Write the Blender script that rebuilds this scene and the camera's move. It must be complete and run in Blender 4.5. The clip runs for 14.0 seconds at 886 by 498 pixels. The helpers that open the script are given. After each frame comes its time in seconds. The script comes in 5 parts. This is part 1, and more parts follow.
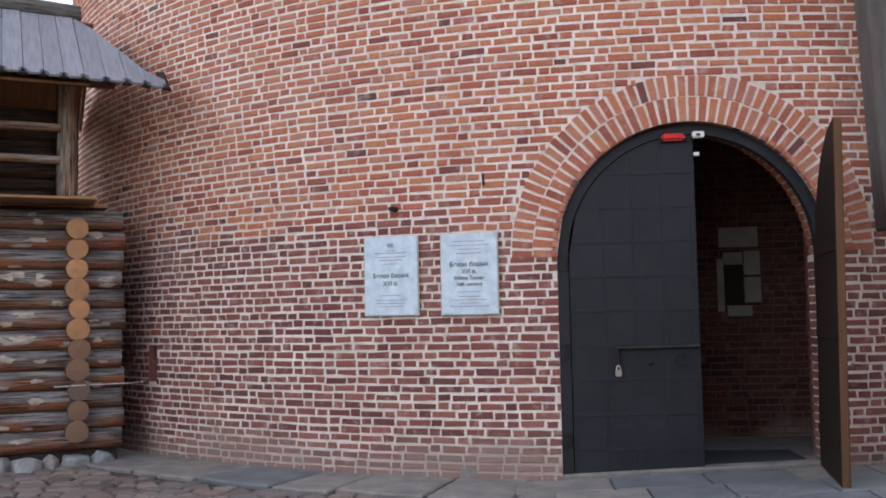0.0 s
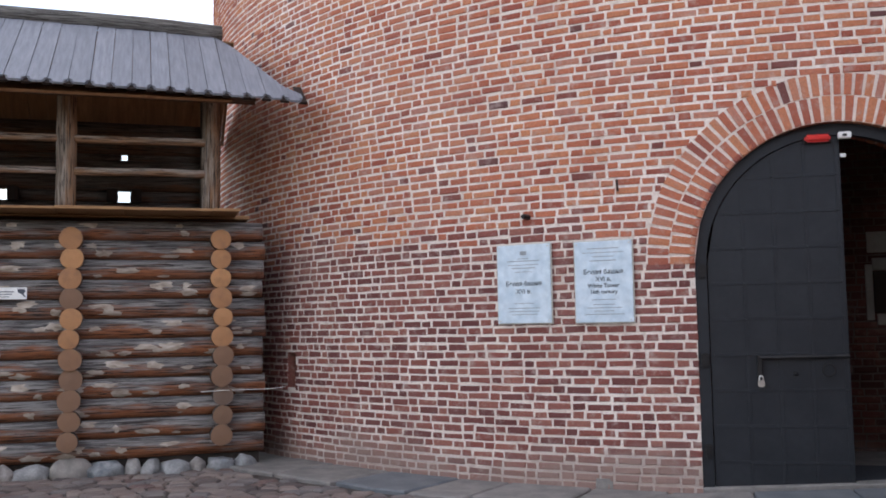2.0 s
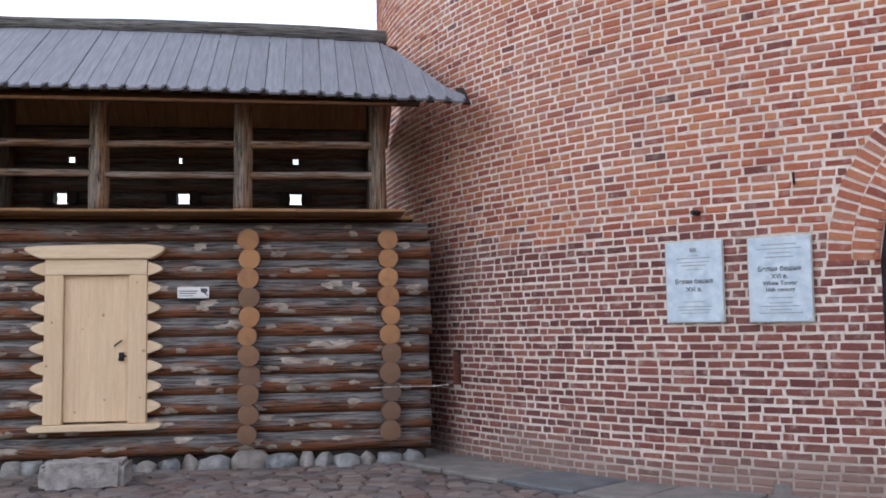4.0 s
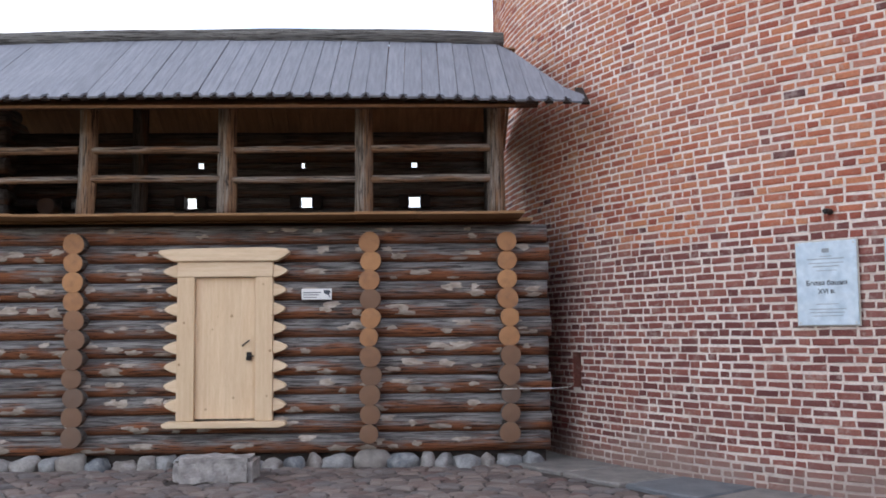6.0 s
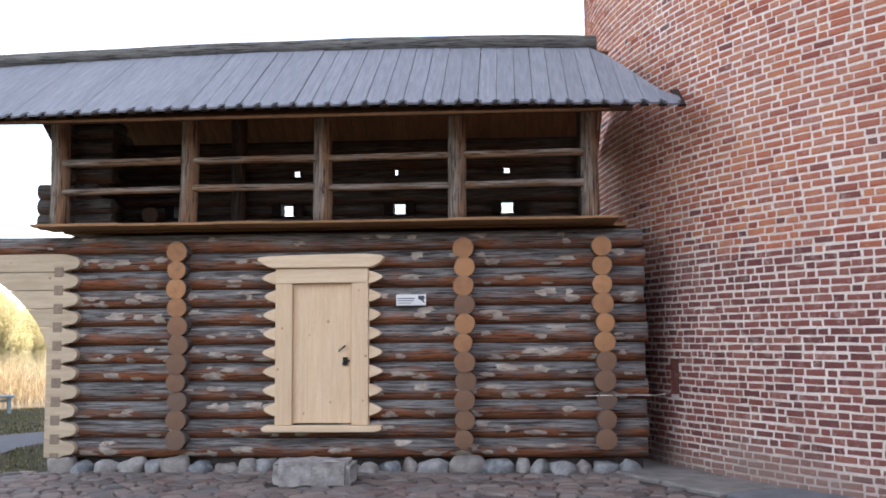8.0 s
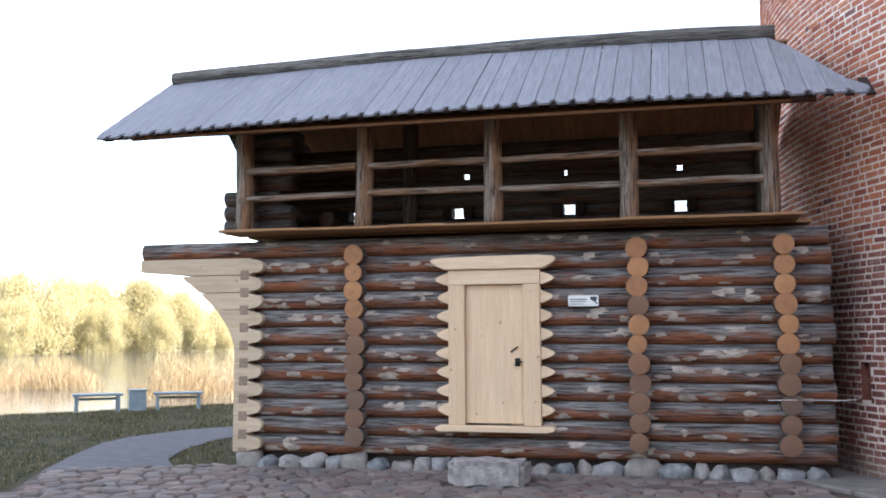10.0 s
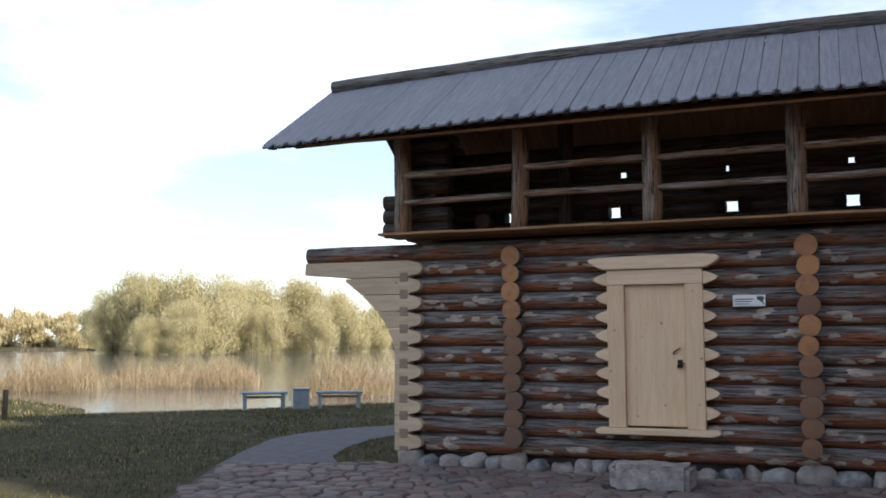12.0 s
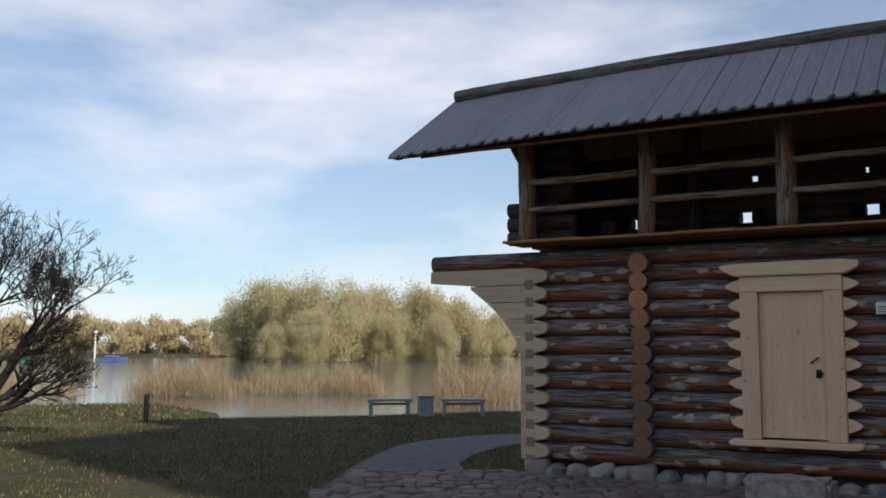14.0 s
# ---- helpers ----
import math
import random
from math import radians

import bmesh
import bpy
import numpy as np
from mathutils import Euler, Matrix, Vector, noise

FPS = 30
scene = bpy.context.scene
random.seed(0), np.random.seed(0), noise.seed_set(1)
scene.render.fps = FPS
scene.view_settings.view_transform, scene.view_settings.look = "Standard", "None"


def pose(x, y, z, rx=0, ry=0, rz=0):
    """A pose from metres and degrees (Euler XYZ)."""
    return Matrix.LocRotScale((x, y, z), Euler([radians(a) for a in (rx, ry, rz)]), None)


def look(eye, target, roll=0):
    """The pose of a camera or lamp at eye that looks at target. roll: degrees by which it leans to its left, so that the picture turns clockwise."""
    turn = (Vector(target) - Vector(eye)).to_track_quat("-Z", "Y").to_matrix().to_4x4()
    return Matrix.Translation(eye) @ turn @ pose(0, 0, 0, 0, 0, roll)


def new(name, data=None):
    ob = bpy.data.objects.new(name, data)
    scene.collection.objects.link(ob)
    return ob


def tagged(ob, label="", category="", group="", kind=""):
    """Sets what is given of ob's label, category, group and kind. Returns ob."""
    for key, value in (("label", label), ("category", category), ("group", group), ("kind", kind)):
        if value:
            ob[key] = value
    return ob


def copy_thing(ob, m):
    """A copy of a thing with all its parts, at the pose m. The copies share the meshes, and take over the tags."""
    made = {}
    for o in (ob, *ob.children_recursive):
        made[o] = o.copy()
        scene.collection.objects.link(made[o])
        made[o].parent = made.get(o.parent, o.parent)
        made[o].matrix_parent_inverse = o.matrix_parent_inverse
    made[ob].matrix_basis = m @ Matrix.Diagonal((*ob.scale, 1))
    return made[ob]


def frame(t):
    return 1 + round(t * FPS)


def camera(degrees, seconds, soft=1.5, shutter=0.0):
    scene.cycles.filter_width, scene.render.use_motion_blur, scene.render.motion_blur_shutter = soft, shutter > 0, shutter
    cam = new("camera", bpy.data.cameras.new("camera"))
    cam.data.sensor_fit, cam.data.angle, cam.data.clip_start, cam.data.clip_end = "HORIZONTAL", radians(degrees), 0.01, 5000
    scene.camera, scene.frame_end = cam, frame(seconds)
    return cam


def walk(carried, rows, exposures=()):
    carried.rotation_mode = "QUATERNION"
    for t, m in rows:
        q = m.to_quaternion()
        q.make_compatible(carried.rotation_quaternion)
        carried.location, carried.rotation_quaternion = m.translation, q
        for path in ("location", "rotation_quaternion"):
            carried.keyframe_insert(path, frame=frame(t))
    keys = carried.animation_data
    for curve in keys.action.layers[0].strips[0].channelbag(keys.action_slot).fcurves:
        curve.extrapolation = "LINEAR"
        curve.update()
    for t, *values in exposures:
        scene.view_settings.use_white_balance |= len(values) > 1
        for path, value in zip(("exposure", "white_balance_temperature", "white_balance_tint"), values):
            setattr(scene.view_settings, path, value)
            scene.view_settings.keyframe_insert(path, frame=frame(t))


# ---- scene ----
# ---- camera: held at eye height and swung to the left ----
EYE = 1.636
PIVOT, ARM = (0.817, -3.02), 0.537       # the camera swings at arm's length about the one who holds it
cam = camera(49.3, 14.0, soft=1.8)
PAN = [(0.0, 25.05, 3.971, -1.136), (0.5, 24.124, 4.109, -1.152), (1.0, 22.362, 4.274, -1.151), (1.5, 20.17, 4.453, -1.094), (2.0, 17.576, 4.595, -1.044),
       (2.5, 15.192, 4.653, -1.014), (3.0, 12.731, 4.669, -0.929), (3.5, 10.551, 4.66, -0.888), (4.0, 8.269, 4.66, -0.836), (6.5, 0.307, 4.919, -0.491),
       (7.0, -0.838, 5.073, -0.456), (9.5, -10.693, 5.344, -0.327), (10.0, -13.551, 5.343, -0.211), (10.5, -16.042, 5.322, -0.178), (11.0, -18.376, 5.295, -0.187),
       (11.5, -20.376, 5.313, -0.172), (12.0, -22.487, 5.425, -0.131), (12.5, -24.443, 5.536, 0.023), (13.0, -26.496, 5.682, 0.114), (13.5, -28.172, 5.782, 0.065),
       (14.0, -29.627, 5.893, 0.085)]
walk(cam, [(t, pose(PIVOT[0] + ARM * math.sin(radians(turn)), PIVOT[1] + ARM * math.cos(radians(turn)), EYE, 90 + tilt, 0, -turn) @ pose(0, 0, 0, 0, 0, lean)) for t, turn, tilt, lean in PAN],
     exposures=[(0.0, 1.84, 7200, 15), (4.0, 1.80, 7100, 15), (7.0, 1.94, 7000, 14), (10.0, 2.06, 6650, 13), (11.0, 1.57, 6600, 12), (12.5, 0.62, 6500, 12), (14.0, 0.02, 6500, 13)])

# ---- world and sun ----
SUN_TURN, SUN_HIGH = 110.0, 33.0
world = bpy.data.worlds.new("sky")
scene.world = world
world.use_nodes = True
wn, wl = world.node_tree.nodes, world.node_tree.links
wn.clear()
w_out = wn.new("ShaderNodeOutputWorld")
w_bg = wn.new("ShaderNodeBackground")
w_sky = wn.new("ShaderNodeTexSky")
w_sky.sky_type, w_sky.sun_disc = "NISHITA", False
w_sky.sun_elevation, w_sky.sun_rotation = radians(SUN_HIGH), radians(SUN_TURN)
w_sky.air_density, w_sky.dust_density, w_sky.ozone_density = 1.0, 0.4, 3.0
w_co = wn.new("ShaderNodeTexCoord")
w_map = wn.new("ShaderNodeMapping")
w_map.inputs["Scale"].default_value = (1.6, 1.6, 5.0)
w_noise = wn.new("ShaderNodeTexNoise")
w_noise.inputs["Scale"].default_value, w_noise.inputs["Detail"].default_value, w_noise.inputs["Roughness"].default_value = 1.6, 7, 0.55
w_ramp = wn.new("ShaderNodeValToRGB")
w_ramp.color_ramp.elements[0].position, w_ramp.color_ramp.elements[1].position = 0.42, 0.68
w_ramp.color_ramp.elements[0].color, w_ramp.color_ramp.elements[1].color = (0.26, 0.26, 0.26, 1), (0.94, 0.94, 0.94, 1)
w_mix = wn.new("ShaderNodeMix")
w_mix.data_type = "RGBA"
w_mix.inputs["B"].default_value = (12.6, 12.8, 13.3, 1)
wl.new(w_co.outputs["Generated"], w_map.inputs["Vector"])
wl.new(w_map.outputs[0], w_noise.inputs["Vector"])
wl.new(w_noise.outputs["Fac"], w_ramp.inputs[0])
w_sep = wn.new("ShaderNodeSeparateXYZ")
w_thin = wn.new("ShaderNodeMapRange")     # the cloud thins out overhead
w_thin.inputs["From Min"].default_value, w_thin.inputs["From Max"].default_value = 0.10, 0.40
w_thin.inputs["To Min"].default_value, w_thin.inputs["To Max"].default_value = 1.0, 0.72
w_mul = wn.new("ShaderNodeMath")
w_mul.operation = "MULTIPLY"
wl.new(w_co.outputs["Generated"], w_sep.inputs[0])
wl.new(w_sep.outputs[2], w_thin.inputs["Value"])
wl.new(w_ramp.outputs[0], w_mul.inputs[0])
wl.new(w_thin.outputs[0], w_mul.inputs[1])
wl.new(w_mul.outputs[0], w_mix.inputs["Factor"])
w_tint = wn.new("ShaderNodeMix")
w_tint.data_type, w_tint.blend_type = "RGBA", "MULTIPLY"
w_tint.inputs["Factor"].default_value = 1.0
w_tint.inputs["B"].default_value = (1.1, 1.36, 1.46, 1)
wl.new(w_sky.outputs[0], w_tint.inputs["A"])
wl.new(w_tint.outputs["Result"], w_mix.inputs["A"])
wl.new(w_mix.outputs["Result"], w_bg.inputs[0])
wl.new(w_bg.outputs[0], w_out.inputs[0])
w_bg.inputs[1].default_value = 0.078
sun = new("sun", bpy.data.lights.new("sun", "SUN"))
sun.data.energy, sun.data.angle, sun.data.color = 5.0, radians(0.6), (1.0, 0.94, 0.84)
_a = radians(SUN_TURN)
SUN_WAY = Vector((math.sin(_a) * math.cos(radians(SUN_HIGH)), math.cos(_a) * math.cos(radians(SUN_HIGH)), math.sin(radians(SUN_HIGH))))
sun.matrix_world = look(SUN_WAY * 60, (0, 0, 0))


# ---- materials ----
class Mat:
    """A small builder of node materials."""

    def __init__(self, name, rough=0.8, metal=0.0, spec=0.3):
        self.m = bpy.data.materials.new(name)
        self.m.use_nodes = True
        self.t = self.m.node_tree
        self.b = self.t.nodes["Principled BSDF"]
        self.b.inputs["Roughness"].default_value = rough
        self.b.inputs["Metallic"].default_value = metal
        self.b.inputs["Specular IOR Level"].default_value = spec
        self.co = self.t.nodes.new("ShaderNodeTexCoord").outputs["Object"]
        self.rnd = self.t.nodes.new("ShaderNodeObjectInfo").outputs["Random"]
        geo = self.t.nodes.new("ShaderNodeNewGeometry")
        self.isl, self.pos = geo.outputs["Random Per Island"], geo.outputs["Position"]

    def link(self, a, b):
        self.t.links.new(a, b)

    def noise(self, scale, stretch=(1, 1, 1), detail=4, rough=0.55, shift=True, wide=False):
        mp = self.t.nodes.new("ShaderNodeMapping")
        mp.inputs["Scale"].default_value = stretch
        self.link(self.pos if wide else self.co, mp.inputs["Vector"])
        if shift:
            cm = self.t.nodes.new("ShaderNodeCombineXYZ")
            mul = self.math("MULTIPLY", self.rnd, 37.0)
            self.link(mul, cm.inputs[0])
            self.link(mul, cm.inputs[1])
            self.link(cm.outputs[0], mp.inputs["Location"])
        n = self.t.nodes.new("ShaderNodeTexNoise")
        n.inputs["Scale"].default_value, n.inputs["Detail"].default_value, n.inputs["Roughness"].default_value = scale, detail, rough
        self.link(mp.outputs[0], n.inputs["Vector"])
        return n.outputs["Fac"]

    def math(self, op, a, b):
        n = self.t.nodes.new("ShaderNodeMath")
        n.operation = op
        for i, v in enumerate((a, b)):
            if isinstance(v, (int, float)):
                n.inputs[i].default_value = v
            else:
                self.link(v, n.inputs[i])
        return n.outputs[0]

    def ramp(self, fac, stops):
        n = self.t.nodes.new("ShaderNodeValToRGB")
        el = n.color_ramp.elements
        while len(el) < len(stops):
            el.new(0.5)
        for e, (p, c) in zip(el, stops):
            e.position, e.color = p, (*c, 1)
        self.link(fac, n.inputs[0])
        return n.outputs[0]

    def mix(self, fac, a, b, mode="MIX"):
        n = self.t.nodes.new("ShaderNodeMix")
        n.data_type, n.blend_type = "RGBA", mode
        for key, v in (("Factor", fac), ("A", a), ("B", b)):
            if isinstance(v, (int, float)):
                n.inputs[key].default_value = v
            elif isinstance(v, tuple):
                n.inputs[key].default_value = (*v, 1)
            else:
                self.link(v, n.inputs[key])
        return n.outputs["Result"]

    def sharp(self, fac, lo, hi):
        n = self.t.nodes.new("ShaderNodeMapRange")
        n.inputs["From Min"].default_value, n.inputs["From Max"].default_value = lo, hi
        self.link(fac, n.inputs["Value"])
        return n.outputs[0]

    def done(self, colour, bump=None, strength=0.3, dist=0.01, rough=None):
        self.link(colour, self.b.inputs["Base Color"])
        if bump is not None:
            n = self.t.nodes.new("ShaderNodeBump")
            n.inputs["Strength"].default_value, n.inputs["Distance"].default_value = strength, dist
            self.link(bump, n.inputs["Height"])
            self.link(n.outputs[0], self.b.inputs["Normal"])
        if rough is not None:
            self.link(rough, self.b.inputs["Roughness"])
        return self.m


def simple(name, c1, c2, scale=6, stretch=(1, 1, 1), rough=0.8, bump=0.25, metal=0.0, spec=0.3, fine=40, dist=0.008):
    m = Mat(name, rough, metal, spec)
    big, small = m.noise(scale, stretch, 4), m.noise(fine, stretch, 3)
    col = m.mix(m.sharp(big, 0.3, 0.7), c1, c2)
    col = m.mix(m.math("MULTIPLY", m.sharp(small, 0.35, 0.75), 0.3), col, tuple(v * 0.55 for v in c1))
    return m.done(col, small, bump, dist)


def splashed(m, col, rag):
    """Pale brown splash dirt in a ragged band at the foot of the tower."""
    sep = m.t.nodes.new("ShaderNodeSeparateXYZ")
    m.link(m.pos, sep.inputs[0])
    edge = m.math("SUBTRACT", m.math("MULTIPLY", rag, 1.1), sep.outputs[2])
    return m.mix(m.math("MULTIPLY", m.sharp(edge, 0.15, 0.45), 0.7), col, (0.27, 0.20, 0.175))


def brick_material(name, stops, wash):
    m = Mat(name, 0.9, 0, 0.12)
    pick = m.math("FRACT", m.math("ADD", m.rnd, m.isl), 0.0)
    base = m.ramp(pick, stops)
    grain, blot = m.noise(48, detail=6, rough=0.65, shift=False, wide=True), m.noise(9, detail=6, rough=0.65, shift=False, wide=True)
    patch = m.noise(0.9, detail=4, shift=False, wide=True)
    col = m.mix(m.math("MULTIPLY", m.sharp(grain, 0.38, 0.66), 0.6), base, m.mix(0.6, base, (0.07, 0.035, 0.033)))
    col = m.mix(m.math("MULTIPLY", m.sharp(blot, 0.54, 0.70), wash), col, (0.50, 0.40, 0.36))
    col = m.mix(m.math("MULTIPLY", m.sharp(patch, 0.5, 0.75), wash * 0.6), col, (0.36, 0.22, 0.19))
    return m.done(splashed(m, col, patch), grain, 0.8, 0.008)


BRICK_LOW = brick_material("brick_lower", [(0.0, (0.15, 0.058, 0.055)), (0.35, (0.22, 0.08, 0.07)), (0.7, (0.27, 0.095, 0.078)), (1.0, (0.33, 0.14, 0.11))], 0.5)
# chamber brick: the dimness indoors is put into its darker colour
BRICK_INNER = brick_material("shade_dark_inner_brick", [(0.0, (0.06, 0.024, 0.02)), (0.5, (0.09, 0.034, 0.027)), (1.0, (0.12, 0.046, 0.035))], 0.15)
BRICK_HIGH = brick_material("brick_upper", [(0.0, (0.12, 0.06, 0.06)), (0.04, (0.31, 0.09, 0.065)), (0.2, (0.41, 0.13, 0.082)), (0.6, (0.50, 0.17, 0.098)), (0.85, (0.55, 0.225, 0.12)), (1.0, (0.45, 0.20, 0.155))], 0.45)
# chamber mortar, its colour darkened likewise to stand for indoor shade
MORTAR_INNER = simple("shade_dark_mortar", (0.085, 0.065, 0.058), (0.13, 0.105, 0.095), 5, bump=0.5)
BRICK_PLAIN = simple("old_brick", (0.26, 0.09, 0.06), (0.33, 0.13, 0.09), 9, bump=0.5)


def mortar_material():
    m = Mat("mortar", 0.95, 0, 0.1)
    a, b = m.noise(1.6, detail=5, shift=False, wide=True), m.noise(50, detail=5, rough=0.65, shift=False, wide=True)
    c = m.noise(7, detail=5, rough=0.65, shift=False, wide=True)
    col = m.mix(m.sharp(a, 0.3, 0.7), (0.64, 0.55, 0.49), (0.84, 0.76, 0.70))
    col = m.mix(m.math("MULTIPLY", m.sharp(c, 0.52, 0.7), 0.55), col, (0.40, 0.31, 0.27))
    col = m.mix(m.math("MULTIPLY", m.sharp(b, 0.45, 0.7), 0.4), col, (0.36, 0.28, 0.25))
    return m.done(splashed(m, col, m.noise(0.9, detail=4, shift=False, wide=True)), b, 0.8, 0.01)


MORTAR = mortar_material()


def log_material(name, grey1, grey2, brown1, brown2, bias):
    """Weathered log: grey streaks over red-brown wood, along the log's x axis."""
    m = Mat(name, 0.85, 0, 0.2)
    streak = m.noise(5, (0.4, 4.5, 4.5), 6, 0.62)
    fine = m.noise(24, (0.10, 2.6, 2.6), 6, 0.7)
    hair = m.noise(60, (0.07, 3, 3), 4, 0.6)
    blot = m.noise(1.7, (0.8, 1.5, 1.5), 4, 0.6)
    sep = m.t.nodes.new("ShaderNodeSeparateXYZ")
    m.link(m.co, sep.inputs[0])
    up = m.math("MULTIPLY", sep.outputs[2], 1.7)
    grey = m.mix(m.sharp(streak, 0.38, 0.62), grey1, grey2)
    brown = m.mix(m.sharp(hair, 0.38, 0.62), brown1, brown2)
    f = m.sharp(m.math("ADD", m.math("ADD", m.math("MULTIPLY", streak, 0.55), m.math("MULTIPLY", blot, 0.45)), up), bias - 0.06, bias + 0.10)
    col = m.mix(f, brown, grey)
    tone = m.math("MULTIPLY", m.sharp(blot, 0.42, 0.62), 0.55)
    col = m.mix(tone, col, m.mix(0.5, col, grey1))
    col = m.mix(m.math("MULTIPLY", m.sharp(hair, 0.5, 0.64), 0.5), col, m.mix(0.75, col, (0.03, 0.024, 0.02)))
    col = m.mix(m.math("MULTIPLY", m.sharp(fine, 0.515, 0.59), 0.92), col, (0.022, 0.017, 0.015))
    return m.done(col, m.math("ADD", m.math("MULTIPLY", fine, -1.0), m.math("MULTIPLY", streak, 0.6)), 0.9, 0.02)


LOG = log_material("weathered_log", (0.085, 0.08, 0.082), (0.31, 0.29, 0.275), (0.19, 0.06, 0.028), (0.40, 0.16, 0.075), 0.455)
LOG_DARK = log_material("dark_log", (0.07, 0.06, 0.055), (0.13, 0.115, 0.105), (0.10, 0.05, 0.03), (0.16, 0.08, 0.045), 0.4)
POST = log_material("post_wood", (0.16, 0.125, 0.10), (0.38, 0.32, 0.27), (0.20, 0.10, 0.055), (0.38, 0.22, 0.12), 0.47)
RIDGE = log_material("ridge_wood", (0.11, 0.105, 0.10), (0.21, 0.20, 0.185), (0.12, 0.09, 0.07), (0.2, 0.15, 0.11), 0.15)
KNOT = simple("hewn_knot", (0.24, 0.19, 0.15), (0.52, 0.45, 0.385), 22, (0.4, 1, 1), 0.8, 0.4)


def end_grain(name, c1, c2):
    m = Mat(name, 0.8, 0, 0.2)
    w = m.t.nodes.new("ShaderNodeTexWave")
    w.wave_type, w.rings_direction = "RINGS", "X"
    w.inputs["Scale"].default_value, w.inputs["Distortion"].default_value, w.inputs["Detail"].default_value = 14, 2.5, 2
    m.link(m.co, w.inputs["Vector"])
    n = m.noise(9, detail=3)
    tone = m.mix(m.rnd, c1, c2)
    col = m.mix(m.math("MULTIPLY", w.outputs["Fac"], 0.3), tone, m.mix(0.6, tone, (0.14, 0.06, 0.03)))
    col = m.mix(m.math("MULTIPLY", m.sharp(n, 0.45, 0.7), 0.4), col, (0.17, 0.10, 0.07))
    return m.done(col, n, 0.3, 0.006)


END = end_grain("log_end_grain", (0.46, 0.235, 0.11), (0.36, 0.18, 0.09))
END_AGED = end_grain("aged_end_grain", (0.25, 0.135, 0.08), (0.18, 0.11, 0.075))
END_GREY = end_grain("greyed_end_grain", (0.17, 0.115, 0.085), (0.14, 0.10, 0.08))


def plank_material(name, c1, c2, dark, stretch, knots=True, scale=7, tone=0.4):
    m = Mat(name, 0.7, 0, 0.25)
    g, fine = m.noise(scale, stretch, 4), m.noise(scale * 6, stretch, 4, 0.6)
    col = m.mix(m.sharp(g, 0.3, 0.7), c1, c2)
    col = m.mix(m.math("MULTIPLY", m.sharp(fine, 0.45, 0.75), 0.35), col, dark)
    col = m.mix(m.math("MULTIPLY", m.math("FRACT", m.math("ADD", m.rnd, m.isl), 0.0), tone), col, tuple(v * 0.72 for v in c1))
    if knots:
        v = m.t.nodes.new("ShaderNodeTexVoronoi")
        v.inputs["Scale"].default_value = 4.5
        m.link(m.co, v.inputs["Vector"])
        near = m.t.nodes.new("ShaderNodeMapRange")
        near.inputs["From Min"].default_value, near.inputs["From Max"].default_value = 0.10, 0.05
        m.link(v.outputs["Distance"], near.inputs["Value"])
        col = m.mix(m.math("MULTIPLY", near.outputs[0], 0.7), col, (0.25, 0.12, 0.05))
    return m.done(col, fine, 0.3, 0.004)


PINE_UP = plank_material("fresh_pine_upright", (0.68, 0.485, 0.31), (0.80, 0.615, 0.42), (0.52, 0.33, 0.175), (3, 3, 0.25))
PINE = plank_material("fresh_pine", (0.68, 0.50, 0.33), (0.80, 0.63, 0.445), (0.50, 0.32, 0.175), (0.25, 3, 3))
PINE_OLD = plank_material("pale_timber", (0.46, 0.36, 0.25), (0.62, 0.50, 0.36), (0.30, 0.21, 0.14), (0.3, 3, 3))
PEG = plank_material("grey_brown_peg", (0.23, 0.17, 0.125), (0.32, 0.245, 0.18), (0.2, 0.14, 0.1), (3, 3, 3), knots=False)
ROOF = plank_material("grey_roof_board", (0.165, 0.175, 0.205), (0.25, 0.26, 0.295), (0.09, 0.09, 0.10), (4, 0.3, 4), knots=False, tone=0.32)
BOARD = plank_material("brown_board", (0.25, 0.13, 0.06), (0.36, 0.20, 0.10), (0.12, 0.06, 0.03), (0.3, 3, 3), knots=False)
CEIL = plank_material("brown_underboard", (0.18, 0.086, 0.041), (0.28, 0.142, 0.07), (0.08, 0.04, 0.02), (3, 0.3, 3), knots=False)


def boulder_material():
    m = Mat("grey_boulder", 0.85, 0, 0.25)
    base = m.ramp(m.rnd, [(0.0, (0.11, 0.125, 0.14)), (0.35, (0.17, 0.185, 0.20)), (0.6, (0.25, 0.25, 0.25)), (0.8, (0.21, 0.18, 0.16)), (1.0, (0.34, 0.33, 0.32))])
    a, b = m.noise(7, detail=6, rough=0.65), m.noise(45, detail=5, rough=0.65)
    col = m.mix(m.math("MULTIPLY", m.sharp(a, 0.42, 0.65), 0.6), base, m.mix(0.6, base, (0.55, 0.54, 0.52)))
    col = m.mix(m.math("MULTIPLY", m.sharp(b, 0.45, 0.65), 0.5), col, m.mix(0.6, col, (0.08, 0.08, 0.08)))
    return m.done(col, m.math("ADD", a, b), 0.6, 0.02)


STONE = boulder_material()
STONE_BIG = simple("brown_grey_boulder", (0.18, 0.16, 0.145), (0.32, 0.295, 0.27), 6, rough=0.9, bump=0.5)
STONE_BLOCK = simple("grey_step_stone", (0.19, 0.175, 0.17), (0.45, 0.42, 0.40), 9, rough=0.9, bump=0.9, fine=26, dist=0.02)
SLAB = simple("paving_slab", (0.15, 0.145, 0.14), (0.26, 0.24, 0.225), 4, rough=0.75, bump=0.3)
SLATE = simple("slate_slab", (0.10, 0.115, 0.13), (0.18, 0.19, 0.20), 3, rough=0.6, bump=0.2)


